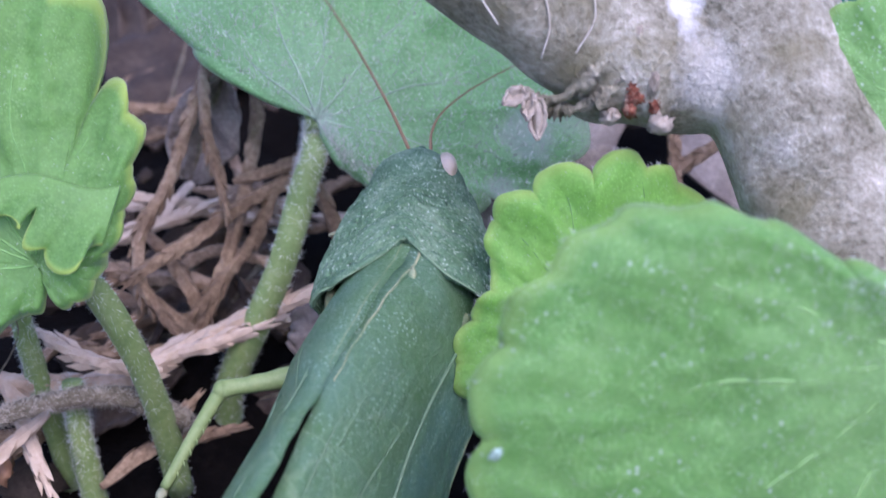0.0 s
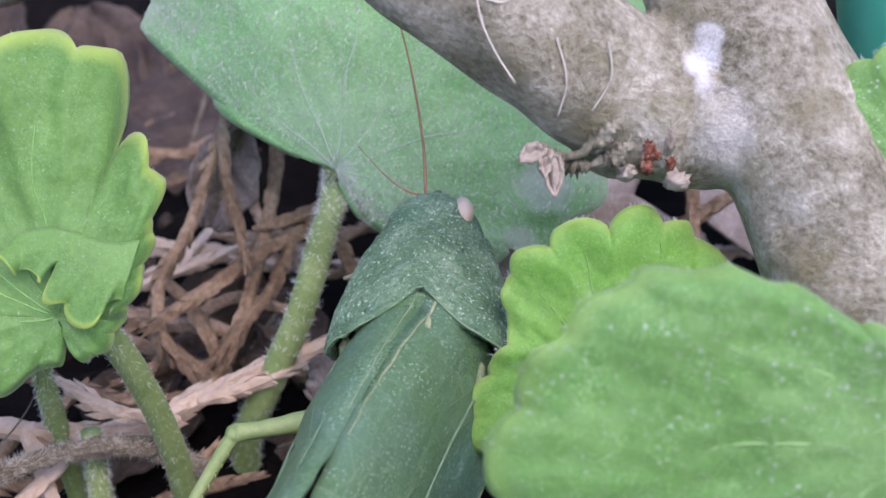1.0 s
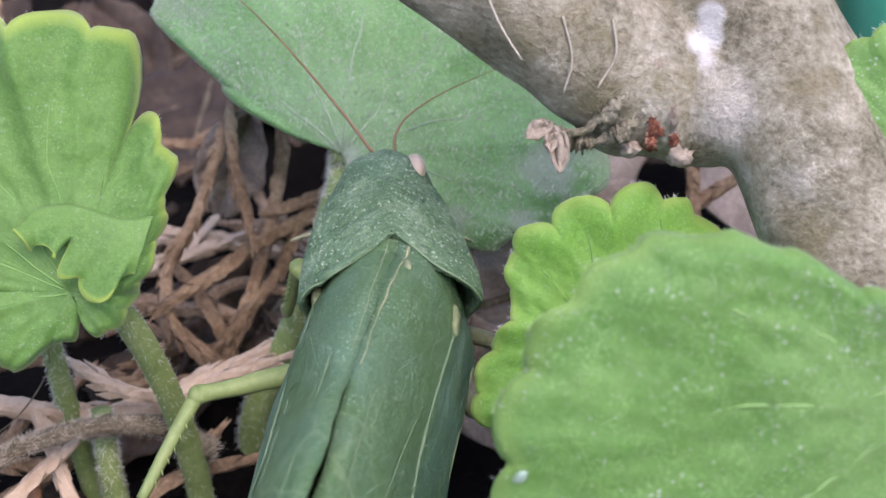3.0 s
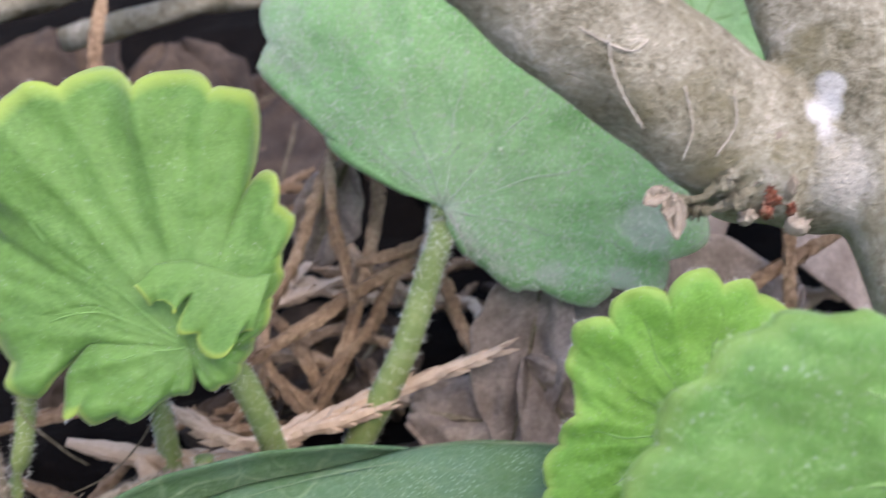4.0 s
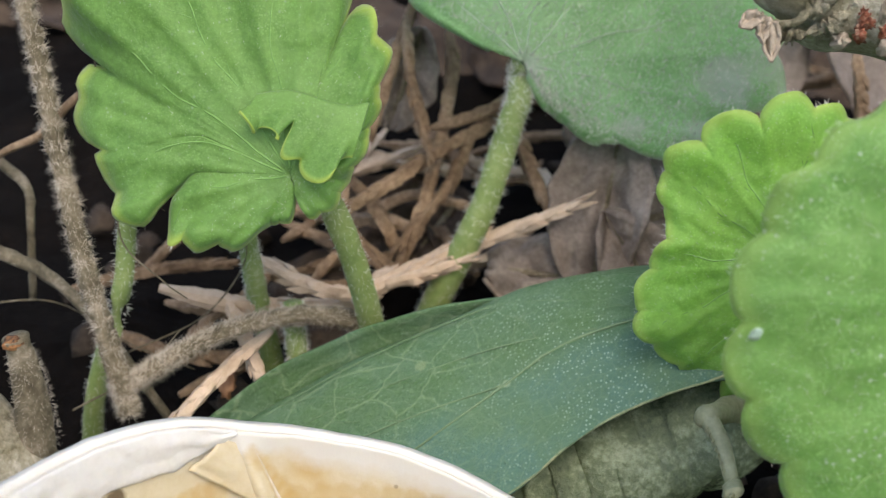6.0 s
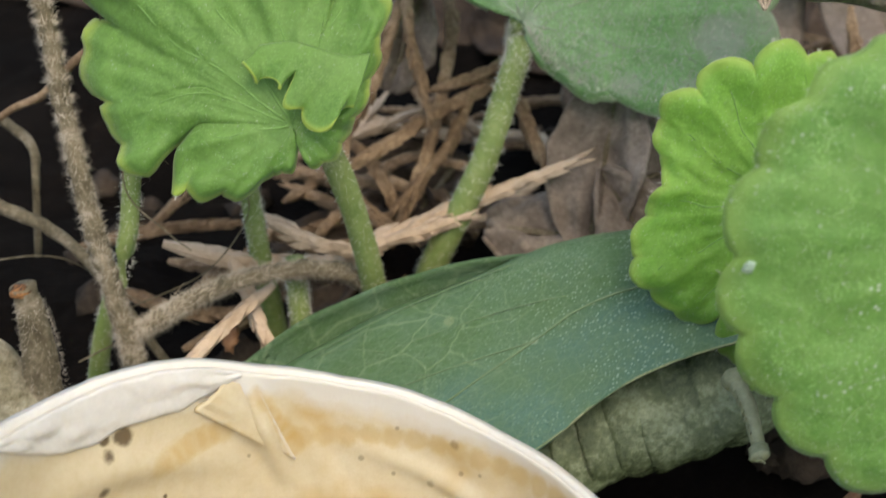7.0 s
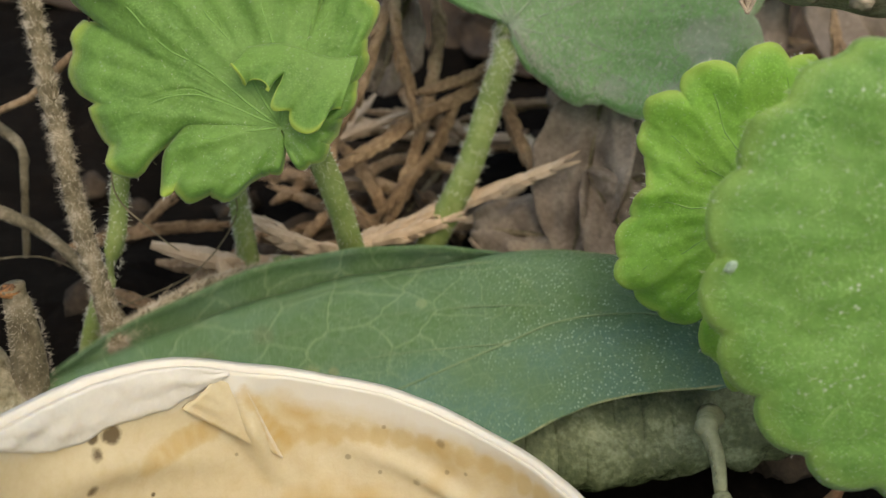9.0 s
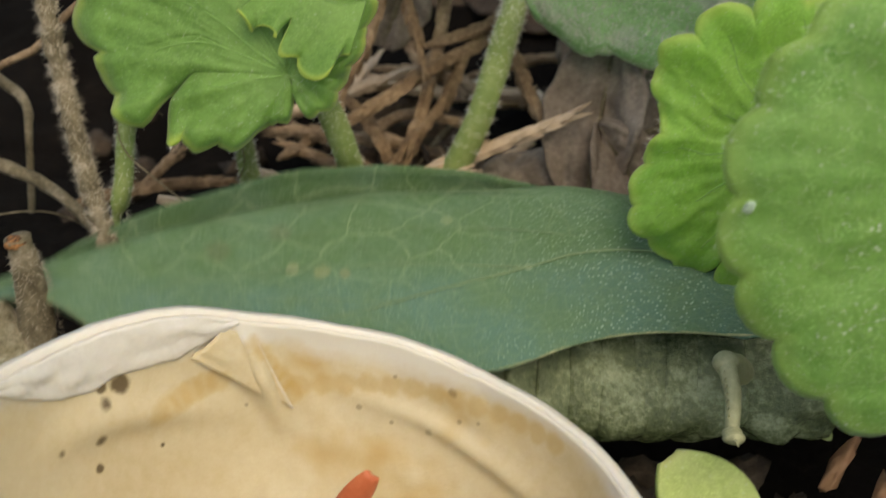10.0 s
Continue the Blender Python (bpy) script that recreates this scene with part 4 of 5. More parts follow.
for i in range(34):
    x, y, big = (rng.uniform(-70, 34), rng.uniform(100, 145), 1.0) if i < 26 else (rng.uniform(-24, -10), rng.uniform(66, 84), 0.45)
    a = rng.uniform(0, 6.28)
    y = max(y, 126) if x < -30 else y
    dead_leaf(basis((x, y, ground_height(x, y) + 1.6), (rng.uniform(-.4, .4), rng.uniform(-.6, 0), 1), (math.cos(a), math.sin(a), 0.05)), big * rng.uniform(16, 28), big * rng.uniform(4, 8), rng.uniform(-0.3, 0.5), 20 + i,
              "rotting dark brown leaf on the soil", LITTER)

# ---- broken eggshell ----
SHELL_C = (-15.9, 27.2, 0.0)


def build_shell():
    ob = thing("eggshell", SHELL_C, "broken white eggshell half with a stained cream lining", "eggshell")
    cx, cy, cz = SHELL_C
    top, R = 16.6, 14.5
    def profile(s):
        # radius and height from the base to the rim
        return R * math.sin(min(1, s * 0.99 + 0.01) * math.pi * 0.46) ** 0.8 * (1.0 / math.sin(math.pi * 0.46) ** 0.8), top * (1 - math.cos(s * math.pi * 0.5)) ** 1.0
    def edge(ang):
        return 0.65 * math.exp(-((math.degrees(ang) - 126) / 13) ** 2) + 0.12 * noise.noise(Vector((math.cos(ang) * 3, math.sin(ang) * 3, 5))) + 0.08 * noise.noise(Vector((math.cos(ang) * 11, math.sin(ang) * 11, 8)))
    def wall(inset):
        def place(u, v):
            ang = 2 * math.pi * v
            r, z = profile(u)
            z += edge(ang) * u ** 6
            w = 1 + 0.008 * noise.noise(Vector((math.cos(ang) * 2, math.sin(ang) * 2, u * 3))) + 0.004 * noise.noise(Vector((math.cos(ang) * 6, math.sin(ang) * 6, u * 5)))
            r = max(0.02, r * w - inset)
            lean = (-0.245 * math.cos(ang) - 0.215 * math.sin(ang)) * r * u * u
            return Vector((cx + math.cos(ang) * r, cy + math.sin(ang) * r, cz + z * (1 - inset * 0.02) + inset * (1 - u) + lean))
        return place
    bm = bmesh.new()
    sheet(bm, 40, 120, wall(0.0), True)
    part("shell", bm, SHELL, ob, solid=0.55)
    def inner(u, v):
        # the skin hangs in a few soft folds below the rim
        p = wall(0.36)(u * 0.997, v)
        a = math.degrees(2 * math.pi * v)
        fold = 1.0 * math.exp(-((a - 112 + 22 * (0.96 - u)) / 2.6) ** 2) * max(0, 1 - abs(u - 0.86) / 0.16)
        fold += 0.7 * math.exp(-((u - 0.80 - 0.05 * math.sin(a * 0.05)) / 0.035) ** 2) * max(0, 1 - abs(a - 140) / 26)
        fold += 0.5 * math.exp(-((u - 0.82 + 0.0016 * (90 - a)) / 0.03) ** 2) * max(0, 1 - abs(a - 62) / 34)
        fold += 0.25 * max(0, noise.noise(Vector((math.cos(radians(a)) * 5, math.sin(radians(a)) * 5, u * 7))))
        c = Vector((cx, cy, p.z + 2))
        return p + (c - p).normalized() * fold
    bm = bmesh.new()
    sheet(bm, 90, 300, inner, True)
    lining = part("lining", bm, LINING, ob, "stained cream inner skin", solid=0.12)
    on = lambda a, u, inset: wall(inset)(u, a / 360)
    # torn white skin folded over the rim, and a papery flap hanging from it
    def lip(u, v):
        a = 113 + 56 * v
        deep = 0.085 * min(1, (a - 113) / 14) ** 0.8 * min(1, (169 - a) / 16) * (1 + 0.2 * noise.noise(Vector((a * 0.12, 2, 0)))) + 0.004
        bulge = 0.5 + 0.22 * math.sin(u * math.pi) ** 0.7 * (0.6 + 1.2 * noise.noise(Vector((a * 0.16, u * 2.4, 4)))) + 0.04 * noise.noise(Vector((a * 0.9, u * 6, 1)))
        return on(a, 1 - deep * u, bulge)
    bm = bmesh.new()
    sheet(bm, 16, 110, lip)
    part("torn_lip", bm, SHELL, ob, "crumpled white skin along the rim", solid=0.16)
    def flap(u, v):
        a = (124 * (1 - v) + 116 * v) * (1 - u) + (104 * (1 - v) + 110 * v) * u
        h = (0.91 * (1 - v) + 0.98 * v) * (1 - u) + (0.785 * (1 - v) + 0.962 * v) * u
        off = 0.60 + 0.16 * u * (1 - v) + 0.15 * math.sin(v * math.pi) + 0.22 * (1 - v) * math.sin(u * math.pi) + 0.12 * noise.noise(Vector((u * 4, v * 4, 6)))
        return on(a, h, off)
    bm = bmesh.new()
    sheet(bm, 18, 18, flap)
    part("skin_flap", bm, LINING, ob, "papery cream fold of shell skin", solid=0.12)
    # ochre streaks paint the shadows beside the flap into the lining's colour
    ochre_shade = (0.40, 0.245, 0.06)
    streak = [(111 - 1.4 * k, 0.945 - 0.026 * k, 0.7, 0.42) for k in range(6)] + [(102 - 5 * k, 0.835 + 0.0085 * k, 0.75, 0.4) for k in range(13)]
    streak += [(119 + 3.2 * k, 0.852 - 0.008 * k, 0.85, 0.4) for k in range(6)]
    for a, u, r, amount in streak:
        p = on(a, u, 0.45) - Vector(SHELL_C)
        add_patch(LINING, [c + 0.75 * r for c in p], r, ochre_shade, amount)
    rg = random.Random(3)
    marks = [(143, 0.92, 0.5), (140, 0.893, 0.62), (144, 0.90, 0.4), (145, 0.865, 0.5), (147, 0.84, 0.46), (148.5, 0.815, 0.5), (158, 0.83, 0.34), (151, 0.76, 0.3), (72, 0.77, 0.36), (68, 0.91, 0.34), (89, 0.79, 0.2)]
    marks += [(rg.uniform(60, 150), rg.uniform(0.6, 0.9), rg.uniform(0.12, 0.2)) for _ in range(9)]
    for a, u, size in marks:
        p = on(a, u, 0.45) - Vector(SHELL_C)
        add_patch(LINING, [c + 0.75 * size for c in p], size, (0.09, 0.06, 0.028), 0.95 if a > 135 else 0.45)
    return wall


shell_wall = build_shell()


def build_petal():
    ob = thing("petal_scrap", (-15.6, 33.2, 9.0), "curled orange-red petal scrap inside the eggshell", "petal")
    bm = bmesh.new()
    def place(u, v):
        w = 0.75 * math.sin(math.pi * (0.12 + 0.8 * u)) ** 0.6
        a = (v - 0.5) * 2.4
        return Vector((-16.0 + 1.9 * u + math.sin(a) * w * 0.6, 33.4 - 0.3 * u - math.cos(a) * w * 0.7, 8.8 + 3.2 * u - math.sin(a) * w * 0.6))
    sheet(bm, 16, 14, place)
    part("petal", bm, PETAL, ob, solid=0.35)


build_petal()


# ---- seedling, chips and crumbs on the soil ----
def build_seedling():
    ob = thing("seedling", (2.6, 37.0, 0), "small pale green seedling leaf near the soil", "leaf")
    m = basis((2.4, 37.2, 6.0), (0.1, -0.5, 0.9), (-0.6, 0.7, 0.2))
    bm = bmesh.new()
    sheet(bm, 20, 12, lambda u, v: m @ Vector(((v - 0.5) * 2 * 2.5 * math.sin(math.pi * (0.04 + 0.93 * u)) ** 0.6, (u - 0.5) * 6.5, 0.9 * (v - 0.5) ** 2 - 0.5 * (u - 0.5) ** 2)))
    part("blade", bm, SPROUT, ob, solid=0.35)
    bm = bmesh.new()
    tube(bm, [m @ Vector((0, -3.1, 0)), (4.4, 35.0, 3.0), (4.6, 35.0, -1)], 0.4, 12, 8)
    part("stalk", bm, STALK, ob)


build_seedling()
for p, d, s in (((10.6, 44.0, 2.6), (1.7, 0.5, 0.9), 1), ((12.6, 41.6, 2.4), (1.5, 0.6, 0.6), 2), ((-26.5, 56.5, 4.0), (0.9, 0.5, 0.5), 3), ((7.0, 56.0, 2.0), (1.3, 0.5, 0.4), 4)):
    ob = thing("bark_chip", p, "small orange-brown bark chip on the soil", "chip", "bark chips")
    bm = bmesh.new()
    blob(bm, p, d, 0.7, s, (20, -30, 30 + s * 20), 8, 12, 1.6)
    part("chip", bm, CHIP, ob)
for i in range(46):
    x, y = rng.uniform(-44, 24), rng.uniform(36, 100)
    if i < 18:
        x, y = rng.uniform(-2, 20), rng.uniform(34, 58)
    if math.hypot(x + 15.9, y - 27.2) < 16.5:
        continue
    s = rng.uniform(0.6, 2.2)
    z = ground_height(x, y) + s * 0.3
    ob = thing("soil_crumb", (x, y, z), "dark crumb of soil", "soil", "soil crumbs")
    bm = bmesh.new()
    blob(bm, (x, y, z), (s, s * rng.uniform(0.6, 1), s * rng.uniform(0.5, 0.9)), 0.7, i * 1.7, (rng.uniform(0, 90), 0, rng.uniform(0, 180)), 9, 12, 1.7)
    part("crumb", bm, CRUMB, ob)


# ---- katydid: x ahead, y to its left, z up, millimetres from the hind tip of the neck shield ----
WING_AT = (0.0, 0.165, 0.32, 0.47, 0.62, 0.75, 0.85, 0.90, 0.94, 1.0)
WING_DEPTH = (0.64, 0.78, 1.0, 0.99, 0.92, 0.77, 0.50, 0.28, 0.19, 0.10)


@functools.lru_cache(None)
def wing_share(u):
    """Share of the full depth of a wing case at u from base to tip: broad in the middle, with a narrow tongue at the end."""
    return float(np.mean([np.interp(min(1, max(0, u + d)), WING_AT, WING_DEPTH) for d in np.linspace(-0.04, 0.04, 9)]))


def ridge_z(x):
    s = min(1, max(0, -x / 42))
    return 0.1 + 2.6 * math.sin(math.pi * 0.95 * s ** 0.8) - 3.0 * s ** 3 + 0.5 * math.exp(-((s - 0.17) / 0.1) ** 2)


def wing_point(side, u, v, lift=0.0):
    """Wing case: u from base to tip, v from the back ridge to the lower edge. The left one stands a little higher along the back."""
    x = 1.2 - 43.2 * u
    rise = 1.9 * math.sin(math.pi * min(1, max(0, (u - 0.27) / 0.66))) ** 0.7 * (1 - v) ** 2 if side > 0 else 0.0
    z = ridge_z(x) + rise - 11.6 * wing_share(u) * v + 0.2 * noise.noise(Vector((u * 9, v * 4, side)))
    half = (0.12 + 4.8 * v ** (0.5 - 0.16 * max(0, 1 - u / 0.35))) * wing_share(max(u, 0.32)) ** 0.8 - (0.3 if side > 0 else 0.0) * max(0, 1 - v * 5)
    y = side * (half + lift) + 0.12 * side * noise.noise(Vector((u * 14, v * 6, 4 + side))) + 0.07 * noise.noise(Vector((u * 40, v * 14, 7 + side)))
    return Vector((x - 0.64 * v * (1 - u), y, z + 0.3 * lift))


def build_katydid():
    ob = thing("katydid", (0, 0, 0), "leaf-green katydid with veined leaf-like wing cases", "insect")
    # neck shield and head, turned a little to the left of the wings
    turn = Matrix.Rotation(radians(14), 4, "Z")

    def shield(u, v):
        s = v * 2 - 1
        w = abs(s)
        hw = 4.75 - 1.5 * u ** 1.7
        x = 7.4 * u + (1.5 * max(0, 1 - w / 0.22) ** 1.5 - 0.9 * min(1, w / 0.3) - 0.15 * math.exp(-((w - 0.5) / 0.14) ** 2) + 4.2 * max(0, w - 0.6)) * (1 - u)
        if w < 0.6:
            y, z = hw * math.sin(w / 0.6 * math.pi * 0.5) ** 0.95, -2.7 * (w / 0.6) ** 1.35
        else:
            f = (w - 0.6) / 0.4
            y, z = hw * (1 - 0.05 * f - 0.16 * f * f), -2.7 - (3.4 - 0.8 * u) * f
        z += 0.28 - 0.75 * u ** 2 + 0.22 * noise.noise(Vector((u * 7, s * 7, 2))) + 0.16 * noise.noise(Vector((u * 20, s * 20, 5))) + 0.12 * noise.noise(Vector((u * 46, s * 52, 9)))
        z -= 0.25 * math.exp(-((u - 0.45) / 0.08) ** 2) * (1 - w)
        return turn @ Vector((x, math.copysign(y, s), z))
    bm = bmesh.new()
    sheet(bm, 120, 200, shield)
    sh = part("neck_shield", bm, SKIN, ob, "rough green saddle-shaped neck shield", solid=0.35)
    bm = bmesh.new()
    tube(bm, [shield(0.0, v / 30) + Vector((-0.05, 0, 0.05)) for v in range(31)], 0.08, 70, 6)
    part("hind_margin", bm, WING_VEIN, sh, "thin pale hind margin")

    def front(p):
        return turn @ Vector(p)
    bm = bmesh.new()
    blob(bm, front((7.5, 0, -3.4)), (3.0, 3.15, 3.5), 0.06, 1, (0, 20, 14), 18, 24)
    head = part("head", bm, SKIN, ob)
    bm = bmesh.new()
    blob(bm, front((9.9, 0, -1.6)), (0.8, 0.5, 0.5), 0.1, 2)
    part("brow", bm, SKIN, head)
    for side in (-1, 1):
        bm = bmesh.new()
        blob(bm, front((8.4, side * (1.62 - 0.12 * side), -1.5 - 0.65 * side)), (0.95, 0.55, 0.72), 0.02, 3, (0, 15, 14 - side * 14), 14, 18)
        part("eye", bm, EYE, head, "pinkish cream oval eye")
        bm = bmesh.new()
        blob(bm, front((9.9, side * 0.62, -1.35)), (0.3, 0.25, 0.25), 0.05, 4)
        part("feeler_socket", bm, FEELER, head)
        bm = bmesh.new()
        tube(bm, [front(p) for p in ((8.6, side * 1.6, -6.0), (8.4, side * 2.8, -6.6), (8.0, side * 4.2, -5.8), (7.6, side * 5.4, -5.9))], lambda s: 0.2 - 0.1 * s, 14, 7)
        part("palp", bm, PALE_LIMB, head)
    # abdomen in ringed segments
    for k in range(17):
        x0, f = -0.5 - 1.75 * k, k / 16
        bm = bmesh.new()
        r = 2.8 * (1 - 0.7 * f ** 1.8)
        zc = -7.7 - 0.7 * math.sin(f * 3) + 3.4 * f ** 2
        tube(bm, [(x0 + 0.5, 0, zc), (x0 - 0.4, 0, zc), (x0 - 1.3, 0, zc + 0.07), (x0 - 2.1, 0, zc + 0.13)], lambda s, r=r: r * (0.91 + 0.12 * math.sin(s * math.pi * 0.8)) * (1 - 0.03 * s), 14, 40, 0.14, 1.65, seed=k)
        part("abdomen_segment", bm, BELLY, ob)
    bm = bmesh.new()
    blob(bm, (2.2, 0.3, -7.0), (5.6, 3.2, 5.3), 0.16, 6, (0, 0, 0), 20, 26, 1.6)
    part("chest", bm, BELLY, ob)
    # wing cases with their veins, the right one with brownish blotches
    for u, v, r, colour, amount in ((0.56, 0.47, 0.6, (0.30, 0.30, 0.13), 0.38), (0.60, 0.44, 0.45, (0.36, 0.36, 0.2), 0.38), (0.53, 0.50, 0.4, (0.22, 0.22, 0.10), 0.5), (0.295, 0.49, 0.3, (0.42, 0.50, 0.34), 0.4), (0.40, 0.22, 0.4, (0.36, 0.42, 0.22), 0.3), (0.70, 0.30, 0.9, (0.11, 0.11, 0.045), 0.35), (0.62, 0.2, 0.8, (0.10, 0.11, 0.05), 0.35)):
        add_patch(WING, [c + 0.75 * r for c in wing_point(-1, u, v)], r, colour, amount)
    for side in (-1, 1):
        bm = bmesh.new()
        sheet(bm, 140, 60, lambda u, v: wing_point(side, u, v))
        wing = part("wing_case", bm, WING, ob, "blue-green veined wing case", solid=0.16)
        lines = [([(0.02, 0.46), (0.12, 0.46), (0.22, 0.47), (0.30, 0.49), (0.4, 0.58), (0.5, 0.68), (0.6, 0.78), (0.72, 0.88)], 0.24),
                 ([(0.295, 0.49), (0.42, 0.46), (0.56, 0.45), (0.72, 0.48), (0.9, 0.55)], 0.13),
                 ([(0.16, 0.46), (0.26, 0.33), (0.38, 0.26), (0.55, 0.24), (0.72, 0.30), (0.86, 0.38)], 0.11),
                 ([(0.44, 0.46), (0.52, 0.34), (0.58, 0.25)], 0.09), ([(0.60, 0.455), (0.68, 0.37), (0.74, 0.31)], 0.09), ([(0.74, 0.49), (0.80, 0.56), (0.87, 0.6)], 0.08),
                 ([(0.34, 0.28), (0.38, 0.16), (0.44, 0.06)], 0.09), ([(0.50, 0.24), (0.55, 0.13), (0.61, 0.05)], 0.09), ([(0.24, 0.36), (0.25, 0.22), (0.29, 0.08)], 0.09),
                 ([(0.05, 0.46), (0.12, 0.34), (0.20, 0.18), (0.28, 0.05)], 0.10), ([(0.46, 0.64), (0.60, 0.62), (0.75, 0.64), (0.88, 0.7)], 0.09), ([(0.54, 0.62), (0.60, 0.53), (0.66, 0.47)], 0.08),
                 ([(0.10, 0.05), (0.3, 0.045), (0.5, 0.05), (0.7, 0.06), (0.88, 0.1)], 0.11)]
        for uv, r in lines:
            bm = bmesh.new()
            tube(bm, [wing_point(side, u, v, 0.09) for u, v in uv], lambda s, r=r: r * 0.45 * (1 - 0.6 * s), 26, 5, 0.5)
            part("wing_vein", bm, WING_VEIN, wing)
        for a, b, v, r in ((0.0, 0.99, 0.995, 0.09), (0.0, 0.26, 0.002, 0.10 if side < 0 else 0.06)):
            bm = bmesh.new()
            tube(bm, [wing_point(side, a + (b - a) * i / 20, v, 0.02) for i in range(21)], lambda s, r=r: r * (1 - 0.5 * s), 60, 6)
            part("wing_edge", bm, PALE_EDGE, wing, "pale thickened wing edge")
        bm = bmesh.new()
        blob(bm, wing_point(side, 0.05, 0.42, 0.05), (0.9, 0.35, 0.55), 0.5, side + 3, (0, 0, 10), 8, 10)
        if side < 0:
            blob(bm, wing_point(side, 0.055, 0.01, 0.0), (0.6, 0.22, 0.16), 0.5, side + 5, (0, 0, 8), 8, 10)
        part("wing_root", bm, PALE_EDGE, wing, "yellowish wing root")
    # legs: thigh, shin with spines, foot
    def leg(hip, knee, ankle, toe, r, mat):
        hip, knee, ankle, toe = map(Vector, (hip, knee, ankle, toe))
        root = bmesh.new()
        tube(root, [hip, hip.lerp(knee, 0.35) + Vector((0, 0, 0.1)), hip.lerp(knee, 0.7), knee], lambda s: r * (1.15 - 0.45 * s + 0.25 * max(0, s - 0.88) / 0.12), 20, 12, 0.1)
        thigh = part("leg", root, mat, ob)
        bm = bmesh.new()
        tube(bm, [knee, knee.lerp(ankle, 0.5) + Vector((0.2, 0, 0.1)), ankle], lambda s: r * (0.72 - 0.22 * s), 16, 10, 0.08)
        d = (ankle - knee).normalized()
        blob(bm, knee, (r * 0.95, r * 0.85, r * 0.85), 0.1, 2, (0, 0, 0), 8, 10)
        side = d.cross(Vector((0.3, 0.2, 1))).normalized()
        for i in range(7):
            for q in (-1, 1):
                p = knee.lerp(ankle, 0.15 + 0.11 * i)
                tube(bm, [p + side * q * r * 0.4, p + side * q * (r * 0.4 + 0.35) + d * 0.3], lambda s: 0.09 * (1 - 0.8 * s), 3, 4)
        part("shin", bm, mat, thigh)
        bm = bmesh.new()
        for i in range(3):
            blob(bm, ankle.lerp(toe, 0.15 + 0.3 * i), (r * 0.75, r * 0.55, r * 0.45), 0.2, i, (0, 0, 0), 6, 8)
        tube(bm, [ankle, toe], r * 0.35, 4, 7)
        for q in (-1, 1):
            tube(bm, [toe, toe + (toe - ankle).normalized() * 0.5 + side * q * 0.4], lambda s: 0.1 * (1 - 0.7 * s), 4, 4)
        part("foot", bm, PALE_LIMB, thigh)
    leg((3.6, -3.2, -8.5), (1.8, -8.6, -7.4), (2.6, -11.6, -11.2), (3.2, -12.6, -12.2), 0.5, PALE_LIMB)
    leg((-0.6, -3.4, -9.0), (-2.4, -8.4, -9.4), (-2.6, -9.6, -13.0), (-2.8, -11.0, -13.6), 0.7, PALE_LIMB)
    leg((3.6, 3.2, -8.5), (6.0, 6.6, -8.0), (7.0, 7.6, -13.0), (8.2, 8.0, -13.6), 0.7, LIMB)
    leg((-0.6, 3.4, -9.0), (-4.4, 9.6, -8.6), (-9.6, 11.2, -11.6), (-11.4, 11.6, -12.8), 0.62, LIMB)
    return ob


KATYDID = build_katydid()


def feeler(side):
    """A long thin feeler that starts at its own origin and runs along x."""
    bm = bmesh.new()
    if side > 0:
        run = [(0, 0, 0), (3.0, -0.1, 0.12), (7.0, 0.2, 0.5), (10.5, 0.8, 0.9), (13.5, 1.6, 1.1)]
    else:
        run = [(0, 0, 0), (0.7, 0.9, 0.2), (2.0, 1.5, 0.4), (4.5, 1.3, 0.6), (8.5, 0.3, 0.6)]
    tube(bm, run, lambda s: 0.10 * (1 - s) ** 0.9 + 0.012, 40, 7)
    ob = part("feeler", bm, FEELER, KATYDID, "long thin orange-brown feeler")
    ob.matrix_basis = mm(9.7, 2.4 + side * 0.6, -1.3)
    return ob


FEELER_L, FEELER_R = feeler(1), feeler(-1)


# ---- what moves ----
def motions():
    walk(YOUNG, [(t, mm(6.0, 51.0, -1, -0.8 * a, a, 0) @ mm(8.0, 0.0, 0)) for t, a in YOUNG_ROWS])
    walk(KATYDID, [(t, mm(*p)) for t, *p in KATYDID_ROWS])
    walk(FEELER_L, [(t, mm(9.65, 3.0, -1.3, 0, p, y)) for t, p, y in FEELER_L_ROWS])
    walk(FEELER_R, [(t, mm(9.95, 1.8, -1.3, 0, p, y)) for t, p, y in FEELER_R_ROWS])


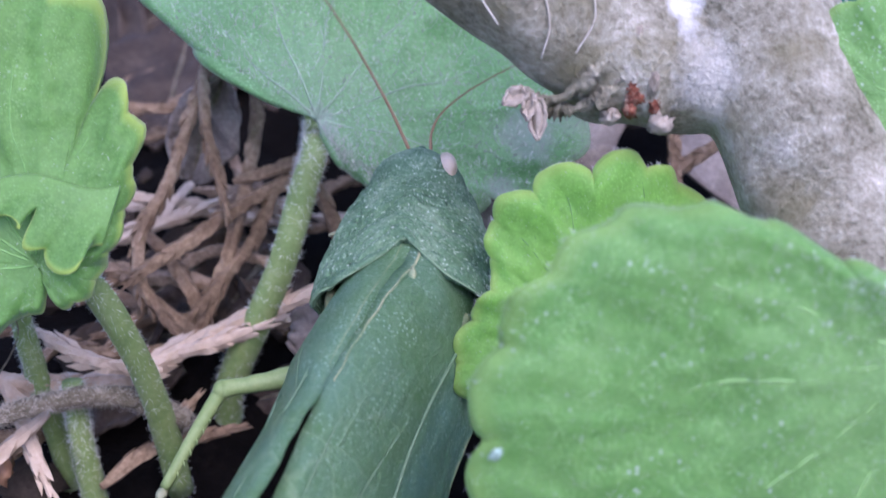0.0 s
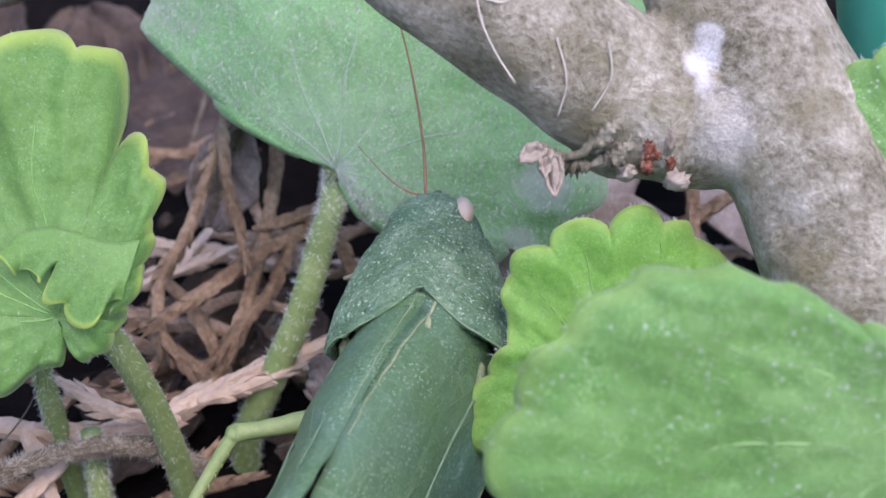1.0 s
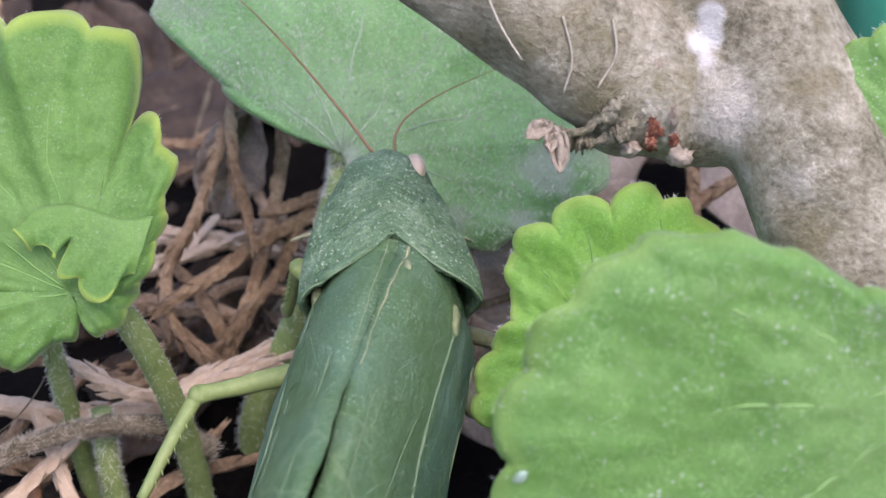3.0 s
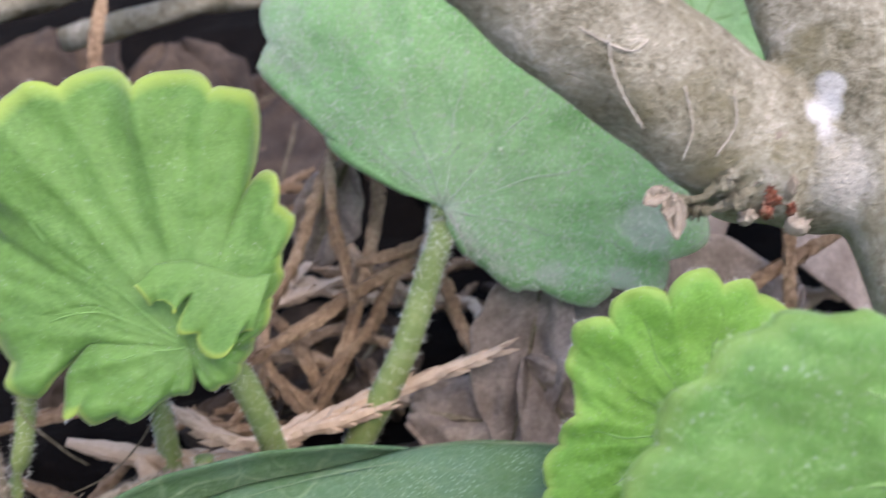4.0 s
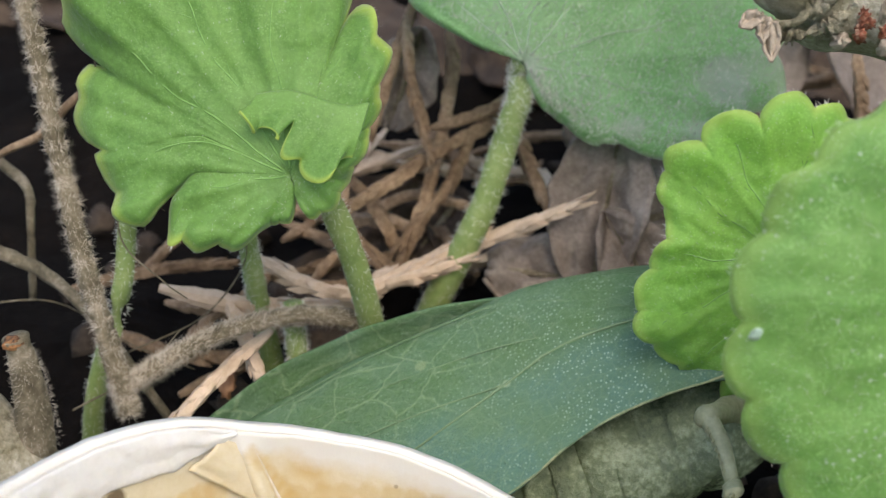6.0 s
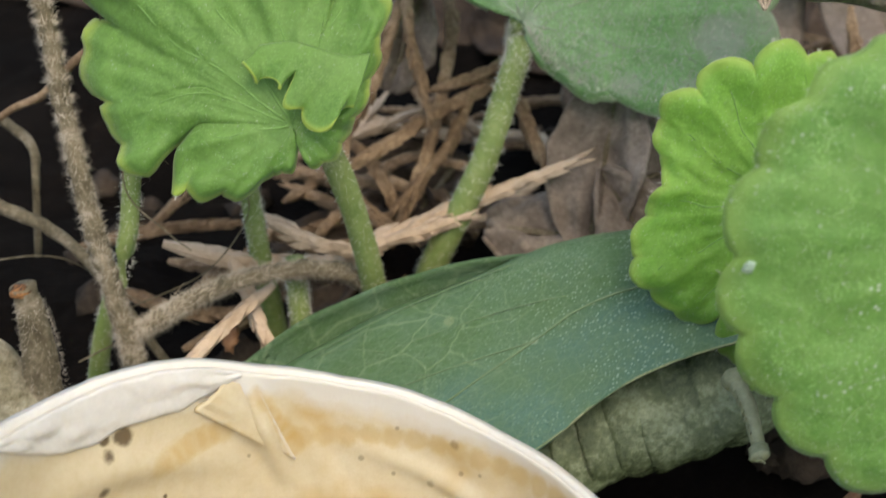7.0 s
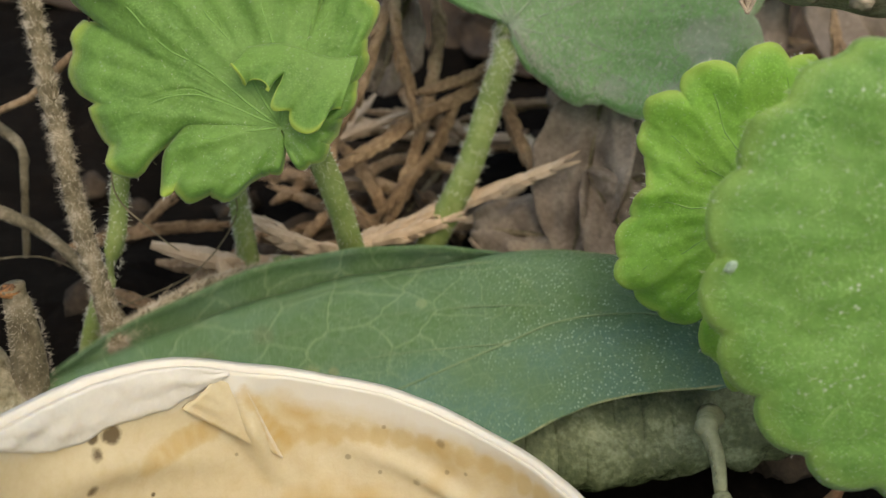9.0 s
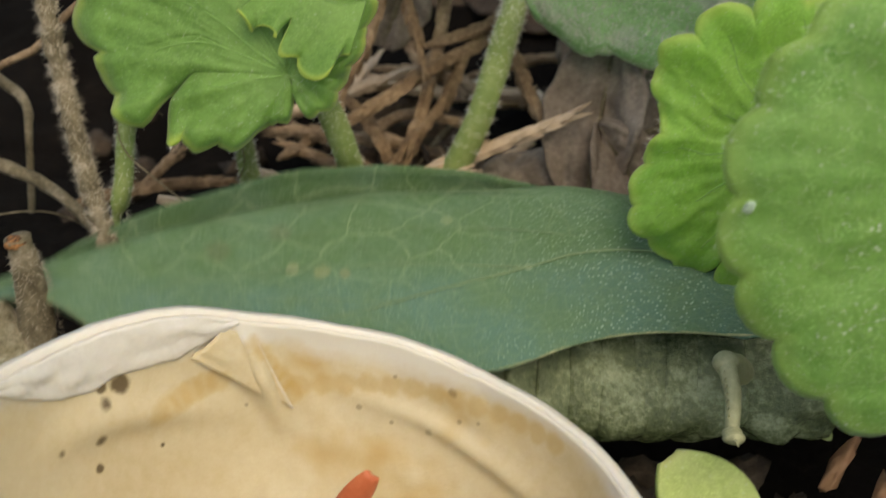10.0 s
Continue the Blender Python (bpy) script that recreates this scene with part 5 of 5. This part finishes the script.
KATYDID_ROWS = [
    (0.0, -2.1, 54.2, 21.2, 1.5, -10.9, 71.6),
    (2.0, -2.6, 53.7, 22.5, 3.5, -11.2, 71.4),
    (2.6, -3.4, 54.1, 22.9, 4.5, -10.0, 75.0),
    (3.3, -5.5, 55.0, 23.9, 6.5, -8.0, 83.0),
    (3.4, -6.4, 51.0, 25.5, 2.0, -4.0, 79.0),
    (3.45, -5.0, 48.0, 25.5, -36.0, 6.0, 24.0),
    (3.5, 1.0, 48.5, 20.0, -96.0, 14.0, -14.0),
    (3.6, 2.5, 50.5, 15.0, -38.0, 10.0, -6.0),
    (3.7, 2.2, 52.5, 13.0, -38.0, 2.0, 2.0),
    (3.9, 2.0, 54.4, 13.7, -39.6, -9.0, 8.0),
    (4.0, 2.0, 54.6, 13.9, -40.0, -10.0, 8.7),
    (4.2, 2.6, 56.0, 11.4, -47.0, -3.0, 11.0),
    (4.5, 3.1, 56.8, 8.8, -56.0, 4.9, 12.3),
    (4.7, 2.9, 56.7, 9.6, -55.0, 2.4, 12.3),
    (4.85, 1.2, 56.3, 15.0, -50.0, -20.0, 12.3),
    (5.0, 0.3, 56.1, 17.3, -48.5, -26.4, 12.2),
    (5.2, 0.6, 56.1, 16.8, -49.0, -25.4, 12.0),
    (6.5, 2.5, 56.3, 13.5, -53.5, -20.0, 11.7),
    (7.0, 3.5, 55.9, 13.8, -48.8, -20.6, 10.2),
    (7.5, 3.8, 56.0, 17.1, -45.4, -27.7, 11.2),
    (7.7, 3.6, 55.8, 15.6, -45.2, -23.5, 10.4),
    (8.0, 3.2, 55.1, 12.5, -45.6, -13.7, 8.8),
    (8.2, 3.9, 54.6, 11.0, -49.5, 3.0, 8.4),
    (8.5, 4.6, 54.4, 10.5, -51.5, 9.0, 7.4),
    (9.0, 2.9, 56.6, 10.3, -43.0, -2.3, 12.8),
    (9.5, 3.9, 55.9, 13.3, -46.0, -15.2, 10.0),
    (10.0, 4.4, 53.5, 12.0, -51.0, 0.4, 4.0),
]
FEELER_L_ROWS = [(0.0, -38, 52), (0.3, -30, 66), (0.6, -38, 44), (1.0, -42, 24), (1.2, -34, 46), (1.5, -40, 26), (1.8, -40, 20), (2.1, -36, 42), (3.3, -34, 66), (10.0, -34, 66)]
FEELER_R_ROWS = [(0.0, -22, -42), (0.5, -15, -48), (1.0, 10, 60), (1.5, -5, 20), (2.1, -22, -45), (3.3, -20, -46), (10.0, -20, -46)]
YOUNG_ROWS = [(0.0, 7.0), (3.3, 6.5), (3.5, 4.0), (3.8, 1.0), (4.2, 0.0), (10.0, 0.0)]
motions()
